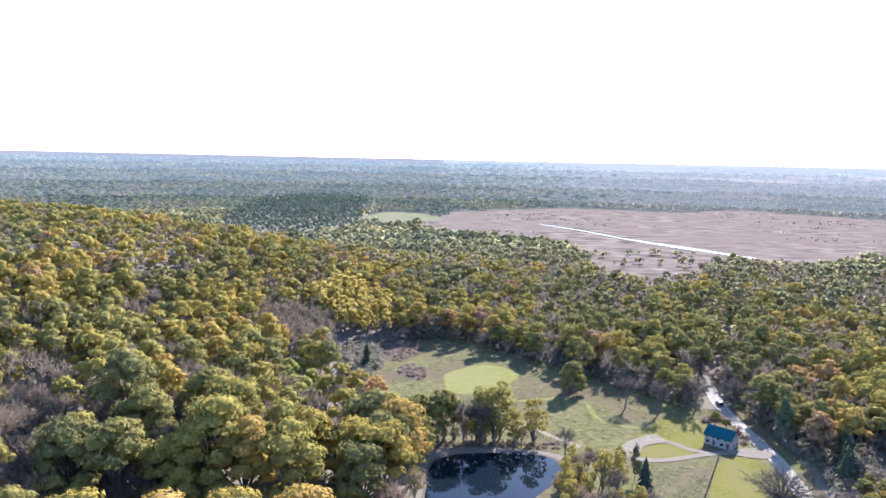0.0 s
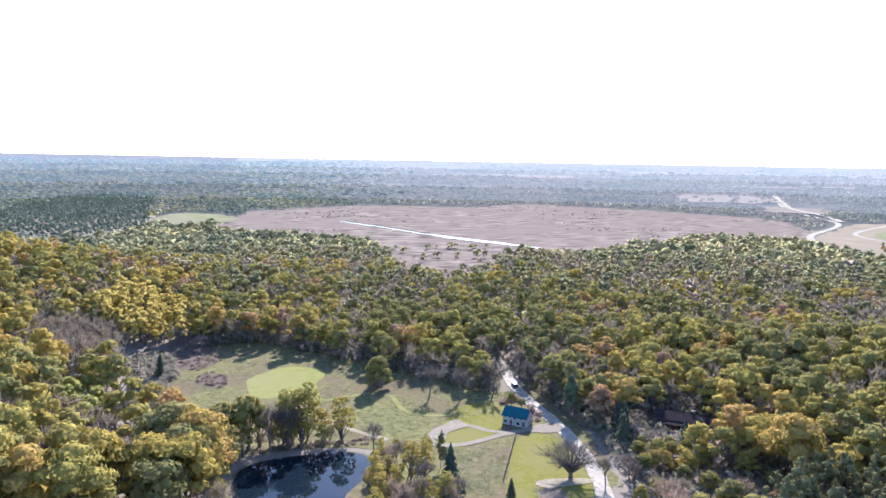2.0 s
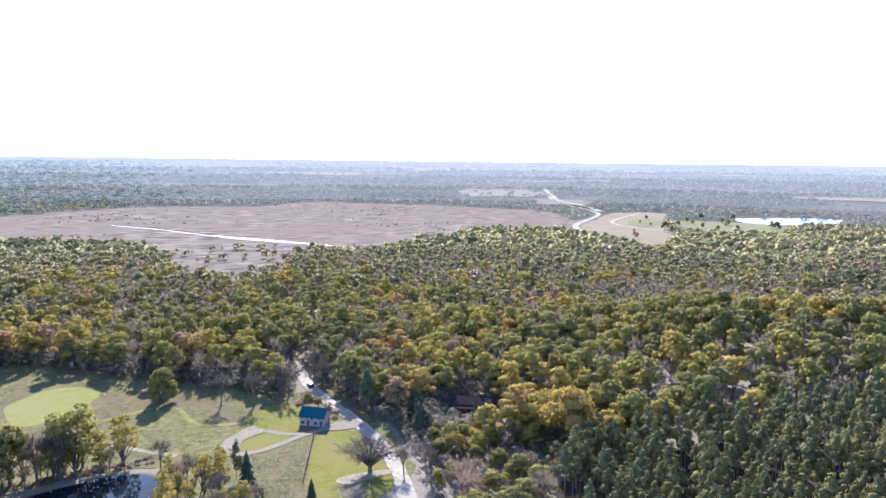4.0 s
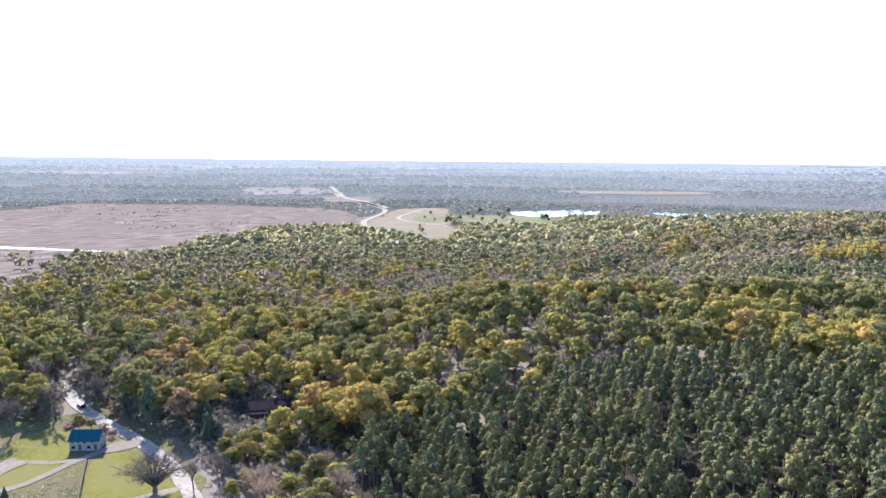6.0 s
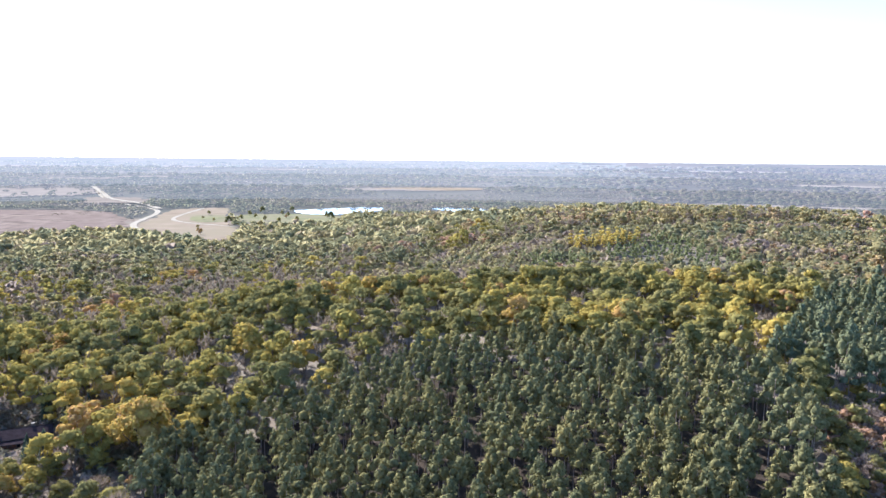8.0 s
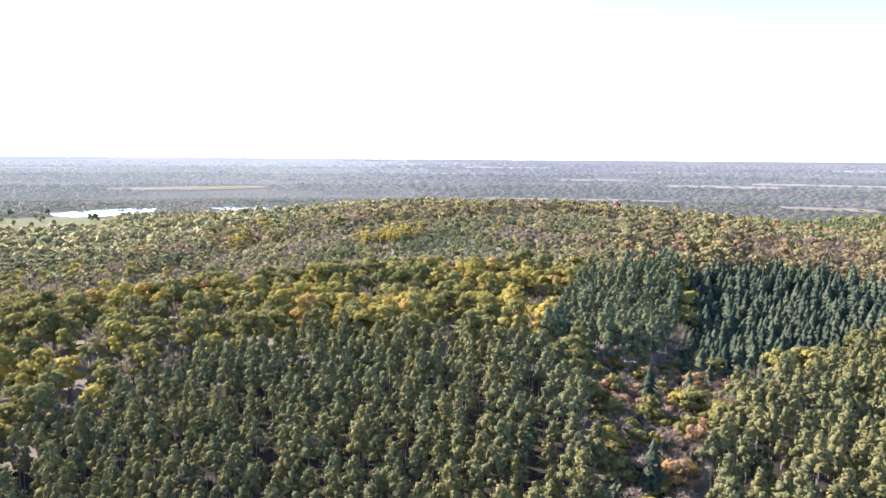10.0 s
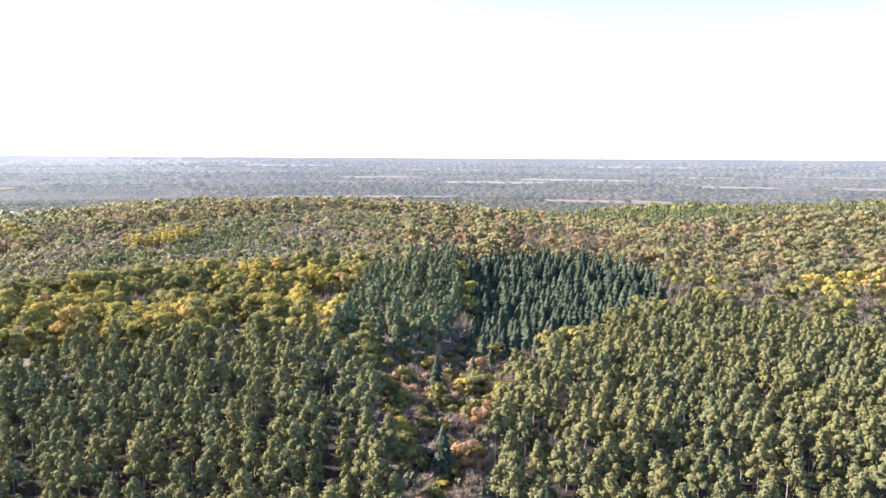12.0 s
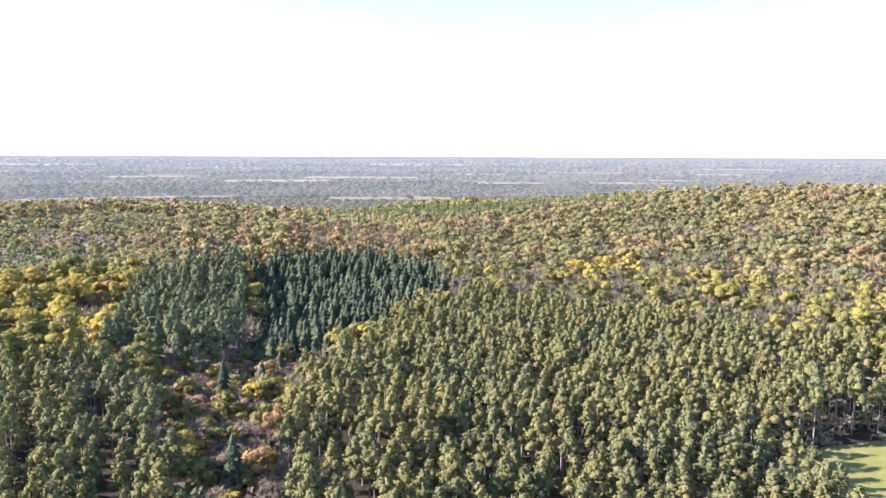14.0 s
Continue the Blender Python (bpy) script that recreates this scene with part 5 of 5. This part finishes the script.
def garden_dome():
    ob = tagged(new("dome_tent"), "small white domed tent standing beside the cabin", "tent")
    bm = bmesh.new()
    bmesh.ops.create_icosphere(bm, subdivisions=2, radius=1.5)
    bmesh.ops.bisect_plane(bm, geom=bm.verts[:] + bm.edges[:] + bm.faces[:], plane_co=(0, 0, -0.4), plane_no=(0, 0, -1), clear_outer=True)
    bmesh.ops.translate(bm, verts=bm.verts, vec=(0, 0, 0.42))
    part("cover", bm, white_cloth, ob)
    part("flap", boxes((-0.45, 0.45, -1.5, -1.36, 0.02, 1.2)), concrete, ob, "grey door flap")
    ob.matrix_basis = stand(134.5, 214, 1.0, 0.6, 0)
    return ob


def rail_fence(a, b, bays):
    a, b = Vector(a), Vector(b)
    ob = tagged(new("fence"), "long weathered wooden rail fence between lawn and meadow", "fence")
    step = (b - a).length / bays
    ob.matrix_basis = pose(a.x, a.y, 0.1, 0, 0, math.degrees(math.atan2(b.y - a.y, b.x - a.x)))
    post_me = rail_me = None
    for i in range(bays + 1):
        if post_me is None:
            p = part("post", boxes((-0.09, 0.09, -0.09, 0.09, -0.3, 1.35), (-0.11, 0.11, -0.11, 0.11, 1.35, 1.42)), grey_wood, ob)
            post_me = p.data
        else:
            p = new("post", post_me)
            p.parent = ob
            p.location = (i * step, 0, 0)
    for i in range(bays):
        for z in (0.3, 0.72, 1.12):
            if rail_me is None:
                p = part("rail", boxes((0.05, step - 0.05, -0.13, -0.09, -0.1, 0.1)), grey_wood, ob)
                rail_me = p.data
            else:
                p = new("rail", rail_me)
                p.parent = ob
            p.location = (i * step, 0, z)
    return ob


def utility_pole(x, y):
    ob = tagged(new("utility_pole"), "tall weathered wooden utility pole beside the road", "pole")
    s = Shape()
    s.limb((0, 0, -0.3), (0, 0, 10.5), 0.19, 0.13, 8, 0)
    me = mesh_of("mast", *s.done()[:2], [grey_wood])
    new("mast", me).parent = ob
    part("cross_arm", boxes((-1.1, 1.1, -0.06, 0.06, 9.6, 9.75)), grey_wood, ob)
    for k in (-0.95, -0.45, 0.45, 0.95):
        part("insulator", boxes((k - 0.05, k + 0.05, -0.05, 0.05, 9.75, 9.95)), concrete, ob)
    ob.matrix_basis = stand(x, y, 1, 0.5, 0)


def garden_bed():
    strip("kerb", [(83.0, 187.0), (80.4, 177.5)], 0.22, grey_wood, 0.34, "weathered kerb along the garden bed", "kerb")
    patch("garden_bed", [(83.3, 186.2), (90.8, 185.6), (88.4, 174.8), (80.7, 177.5)], mulch, 0.30, 3, "brown mulched garden bed between pale kerbs", "garden bed")


def parked_car(x, y, turn):
    ob = tagged(new("car"), "dark estate car standing on the gravel road", "car")
    part("body", prism([(-2.25, 0.35), (-2.28, 0.85), (-2.1, 0.98), (1.1, 1.0), (2.1, 0.88), (2.28, 0.7), (2.25, 0.35)], -0.88, 0.88), car_paint, ob)
    cab = part("cab", prism([(-2.08, 0.98), (-1.75, 1.52), (-1.2, 1.6), (0.2, 1.58), (1.15, 1.0)], -0.78, 0.78), car_paint, ob)
    part("side_window", prism([(-1.9, 1.04), (-1.65, 1.46), (0.1, 1.5), (0.85, 1.04)], -0.80, -0.785), glass_mat, cab)
    part("side_window", prism([(-1.9, 1.04), (-1.65, 1.46), (0.1, 1.5), (0.85, 1.04)], 0.785, 0.80), glass_mat, cab)
    part("windscreen", prism([(0.27, 1.56), (0.29, 1.575), (1.14, 1.045), (1.10, 1.035)], -0.66, 0.66), glass_mat, cab)
    part("rear_window", prism([(-2.07, 1.05), (-2.09, 1.06), (-1.80, 1.48), (-1.77, 1.47)], -0.66, 0.66), glass_mat, cab)
    for k in (-0.7, 0.7):
        part("tail_light", boxes((k - 0.12, k + 0.12, -2.3, -2.26, 0.7, 0.86)), red_paint, ob)
        part("headlight", boxes((k - 0.15, k + 0.15, 2.24, 2.29, 0.6, 0.72)), concrete, ob)
        part("bumper", boxes((-0.85, 0.85, k * 3.3 - 0.06, k * 3.3 + 0.06, 0.36, 0.56)), rubber, ob)
        for q in (-1.4, 1.4):
            wheel = part("wheel", boxes((k * 1.1 - 0.06, k * 1.1 + 0.06, q - 0.05, q + 0.05, 0.27, 0.37)), rubber, ob)
            for name, radius, half, mat in (("tyre", 0.32, 0.11, rubber), ("rim", 0.2, 0.12, concrete)):
                ring = [(q + radius * math.cos(a * 0.5236), 0.32 + radius * math.sin(a * 0.5236)) for a in range(12)]
                part(name, prism(ring, k * 1.1 - half, k * 1.1 + half), mat, wheel)
    ob.matrix_basis = pose(x, y, ground_z(x, y) + 0.24, 0, 0, turn)


parked_car(112.3, 279, -4)
white_house()
cabin()
garden_dome()
rail_fence((92, 226), (75, 193), 15)
utility_pole(118.5, 265)
patch("cabin_yard", [(137.2, 214.2), (143.8, 222.6), (147.5, 217.6), (142.9, 209.1)], mulch, 0.14, 3, "trodden brown yard in front of the cabin", "yard")
retaining = tagged(new("retaining_wall"), "low pale stone retaining wall beside the cabin", "wall")
for k in range(8):
    part("stone", boxes((k * 0.62, k * 0.62 + 0.6, -0.2, 0.2, -0.2, 0.55 + 0.04 * (k % 3))), pale_wood, retaining)
retaining.matrix_basis = pose(149.4, 209.2, ground_z(151, 208), 0, 0, -29)
garden_bed()

# the great bare oak beside the road
big = bare_tree(14, 11.8, 46, 3000, 0.036, stout=2.1, low=0.2)
tree_thing("bare_oak", big, 0.4, shaded_twigs, bark, "great spreading leafless oak beside the gravel road", "tree").matrix_basis = stand(96, 191)
# the round tree in the meadow
tree_thing("meadow_tree", broadleaf(13, 5.6, 22, 90, 0.5, low=0.04), 0.33, leaves, bark, "round grey-green tree standing alone in the meadow", "tree").matrix_basis = stand(55, 290, 1.22, 0, 1.1)
# lone conifers
slim = pine(12.5, 2.5, 9, 26, 0.3, 0.15)
tree_thing("pine_tree", slim, 0.35, needles, pine_bark, "slender open pine beside the gravel loop", "tree").matrix_basis = stand(59.5, 207)
tree_thing("pine_tree", pine(19, 4.2, 14, 40, 0.5, 0.2), 0.1, needles, pine_bark, "tall blue-green white pine beside the road", "tree").matrix_basis = stand(119, 239, 0.9)
lone_spruce = [spruce(12.0, 3.0, 9, 8, 0.8) for _ in range(3)]
for i, (px, py, ps) in enumerate(((57.5, 190, 1.3), (54, 186, 0.7), (74, 184, 0.5), (127, 214, 1.2), (131, 224, 1.0), (124, 209, 1.05), (144, 203, 0.9), (147.5, 200, 0.95), (141, 199, 0.8),
                                  (170, 216, 1.1), (174, 222, 1.25), (170, 228, 1.2), (174, 212, 1.0), (-33, 322, 1.0), (8, 391, 0.9), (237, -51, 1.05), (259, -61, 1.1), (226, -56, 1.0), (252, -67, 1.1), (212, -47, 1.05), (276, -77, 1.0), (202, -34, 1.35), (152, -27, 1.3), (220, -62, 1.1), (244, -58, 1.1), (172, -30, 0.7))):
    tree_thing("spruce_tree", lone_spruce[i % 3], 0.2 + 0.3 * (i % 3), spruce_needles, bark, "dark green spruce standing near the clearing" if i > 4 else "dark green spruce beside the pond yard", "tree").matrix_basis = stand(px, py, ps, i * 1.3)
# broadleaved trees of known place: x, y, size, tone
lone_shapes = [broadleaf(13, 5.0, 15, 64, 0.52) for _ in range(4)]
thin_shapes = [broadleaf(13, 4.2, 20, 36, 0.42, core=0.0, low=0.05) for _ in range(4)]
for i, (px, py, ps, tone) in enumerate(((136, 229, 1.35, 0.74), (126.5, 229, 1.2, 0.93), (125, 190, 0.8, 0.36), (152, 203, 0.45, 0.42), (238, -28, 0.8, 0.68), (253, -39, 0.85, 0.66), (2, 234, 1.45, 0.36), (-7, 233, 1.35, 0.34),
                                        (119, 187, 0.6, 0.45), (158, 203, 0.5, 0.4), (102, 256, 0.45, 0.4), (104.5, 252, 0.35, 0.35), (128, 204, 0.45, 0.3), (134, 197, 0.6, 0.3), (139, 195, 0.55, 0.42), (131, 192, 0.65, 0.36), (122, 196, 0.6, 0.3), (146, 205, 0.4, 0.36), (162, 205, 0.55, 0.5), (-12, 227, 1.2, 0.45))):
    words = TONE_WORDS[int(np.abs(np.array(TONES) - tone).argmin())]
    tree_thing("oak_tree", lone_shapes[i % 4], tone, leaves, bark, words + " tree at the edge of the yard", "tree").matrix_basis = stand(px, py, ps, i * 2.1)
lone_bare = [bare_tree(13, 4.4, 12, 700, 0.05, lean) for lean in (0.0, 0.35, 0.1)]
BANK = [(19, 236, 1.5, 0.5), (23, 239, 1.35, 0.45), (28, 237, 1.1, 0.6), (32, 236, 1.0, 0.58), (46, 216, 0.8, 0.45), (52, 201, 0.75, 0.55),
        (43, 192, 0.8, 0.56), (38, 184, 0.7, 0.62), (53, 178, 0.8, 0.5), (12, 237, 1.5, 0.45), (56, 214, 0.5, 0.4), (34, 178, 0.8, 0.5),
        (16, 234, 1.2, 0.4), (6, 238, 1.4, 0.36), (-1, 228, 1.0, 0.4), (-5, 220, 1.05, 0.34), (-6, 210, 1.1, 0.42), (-6, 200, 1.1, 0.38), (-5, 190, 1.1, 0.45)]
g = np.random.default_rng(77)
for px, py in zip(g.uniform(33, 58, 60), g.uniform(172, 214, 60)):
    if len(BANK) < 42 and off_line(POND + POND[:1], px, py) > 2.5 and not inside(POND, px, py) and math.hypot(px - 59, py - 207) > 4 and px < 47 + (207 - py) * 0.35:
        BANK.append((px, py, g.uniform(0.5, 0.85), g.uniform(0.38, 0.66)))
for px, py in zip(g.uniform(-8, 33, 14), g.uniform(229, 240, 14)):
    BANK.append((px, max(py, 231), g.uniform(0.45, 0.95), g.uniform(0.3, 0.6)))
for i, (px, py, ps, tone) in enumerate(BANK):
    if i > 18 and i % 5 < 3:
        tree_thing("bare_tree", lone_bare[i % 3], 0.6, twigs, bark, "slim leafless tan tree on the pond bank", "tree", "bare trees by the pond").matrix_basis = stand(px, py, ps * 0.95, i * 1.7)
        continue
    tree_thing("willow_tree", thin_shapes[i % 4], tone, leaves, bark, "thin half-bare %s willow on the pond bank" % ("olive" if tone < 0.45 else "yellow-brown"), "tree", "willows by the pond").matrix_basis = stand(px + 1.5 * math.sin(i * 5.1), py + 1.2 * math.sin(i * 3.3), ps * (1 + 0.3 * math.sin(i * 2.7)), i * 1.7)
for i, (px, py, ps) in enumerate(((41.5, 224.5, 0.85), (9, 231, 1.3), (15, 232, 1.3), (117, 286, 1.1), (117, 275, 1.0), (85, 268, 1.1), (99, 274, 1.0), (73, 273, 1.1), (110, 178, 0.8), (113, 186, 0.7), (-5, 238, 1.0), (104, 184, 0.7), (48, 209, 0.8), (47, 200, 0.75), (50, 191, 0.85), (46, 181, 0.85), (40, 177, 0.8), (57, 181, 0.75), (30, 173, 0.8), (-9, 214, 0.9))):
    tree_thing("bare_tree", lone_bare[i % 3], 0.8, shaded_twigs, bark, "leafless tree at the edge of the clearing", "tree", "bare trees of the clearing").matrix_basis = stand(px, py, ps, i * 1.9)

# small trees of the park by the lake
park_tree = [broadleaf(10, 4.6, 7, 26, 1.0, low=0.12) for _ in range(3)]
for i, (px, py, ps, tone) in enumerate(((825, 703, 1.3, 0.05), (1031, 802, 1.3, 0.2), (1075, 771, 1.2, 0.1), (959, 615, 1.5, 0.05), (893, 736, 1.0, 0.3), (967, 779, 1.0, 0.35), (722, 665, 0.6, 0.8),
                                        (940, 745, 0.8, 0.5), (905, 700, 0.9, 0.2), (925, 655, 0.8, 0.4), (985, 715, 0.9, 0.3), (1000, 650, 1.2, 0.15), (880, 655, 0.9, 0.5), (960, 700, 0.7, 0.9),
                                        (1010, 745, 0.9, 0.25), (950, 850, 0.8, 0.4), (880, 800, 0.6, 0.3), (860, 760, 0.6, 0.6), (700, 640, 0.8, 0.85), (760, 700, 0.6, 0.5))):
    tree_thing("park_tree", park_tree[i % 3], tone, leaves, bark, "%s tree on the park grass by the lake" % TONE_WORDS[int(np.abs(np.array(TONES) - tone).argmin())], "tree", "trees of the park").matrix_basis = stand(px, py, ps, i * 1.1)

# low growth round the cabin
g = np.random.default_rng(84)
px, py = g.uniform(112, 170, 500), g.uniform(184, 238, 500)
keep = inside(CABIN_YARD, px, py) & (np.hypot(px - 155, py - 221) > 13) & (off_line(ROAD, px, py) > 5)
forest("underbrush", brush_shapes, px[keep], py[keep], 0.8, g.uniform(0, 1, keep.sum()), [brush, bark, brush], "low grey-brown brush round the cabin", "underbrush", 85)
# shrubs on the slope beside the meadow, and tall grass in it
g = np.random.default_rng(80)
shrubs = []
for _ in range(4):
    s = Shape()
    d = g.normal(0, 1, (100, 3))
    d[:, 2] = np.abs(d[:, 2])
    d /= np.linalg.norm(d, axis=1)[:, None]
    s.slivers(d * (0.5, 0.5, 0.1), d * (2.2, 2.2, 2.6) * g.uniform(0.7, 1.1, (100, 1)), 0.15)
    s.tufts(d[:40] * (1.9, 1.9, 2.2), d[:40], 0.5, 0.6)
    shrubs.append(s.done())
px, py = np.concatenate([g.uniform(-52, 6, 900), g.uniform(-4, 42, 70)]), np.concatenate([g.uniform(290, 372, 900), g.uniform(231, 237, 70)])
keep = (py < 240) | inside(HEATH_A, px, py) | inside(HEATH_B, px, py) | inside(BUSHES, px, py)
px, py = np.append(px[keep], [100, 102, 104, 106, 107.5, 107.6, 108, 105.5]), np.append(py[keep], [260, 262, 261.5, 263, 260, 250, 244, 239])
size = np.where(inside(BUSHES, px, py), 1.1, np.where(px > 60, 0.9, 0.42))
forest("shrubs", shrubs, px, py, size, np.where(inside(BUSHES, px, py), g.uniform(0, 0.4, len(px)), g.uniform(0.7, 1, len(px))), [pale_twigs, bark, pale_twigs], "grey and russet shrubs on the slope and pond bank", "shrubs", 81)
px, py = g.uniform(-45, 118, 12000), g.uniform(178, 380, 12000)
keep = inside(OPEN, px, py) & ~inside(MOWN, px, py) & ~inside(LAWN, px, py) & ~inside(POND, px, py) & (off_line(ROAD, px, py) > 5) & (np.hypot((px - 73), (py - 232) * 1.2) > 16)
keep &= (wave(px, py, 22, 14) > -0.4) & (np.hypot(px - 97, py - 237) > 15)
tall_grass = []
for _ in range(4):
    s = Shape()
    a = g.normal(0, 0.35, (7, 3)) * (1, 1, 0)
    s.slivers(a, a * 1.8 + np.stack([g.normal(0, 0.2, 7), g.normal(0, 0.2, 7), g.uniform(0.3, 0.7, 7)], 1), 0.11)
    tall_grass.append(s.done())
straw = leafy("dry_grass", [(0.0, (0.15, 0.155, 0.062)), (0.6, (0.23, 0.215, 0.105)), (1.0, (0.33, 0.30, 0.19))], 0.5)
REEDS = [(68, 218), (84, 219), (88, 220), (75, 193), (69, 185), (62, 189)]
rx, ry = g.uniform(60, 90, 1500), g.uniform(184, 222, 1500)
rk = inside(REEDS, rx, ry) & (wave(rx, ry * 0.5, 7, 24) > -0.1)
forest("tall_grass", tall_grass, rx[rk], ry[rk], 1.1, g.uniform(0.5, 1, rk.sum()), [straw, bark, straw], "pale reedy grass in ragged drifts beside the lawn", "grass", 83)
forest("tall_grass", tall_grass, px[keep], py[keep], 1.0, g.uniform(0, 1, keep.sum()), [straw, bark, straw], "tawny tall grass tufts over the meadow", "grass", 82)
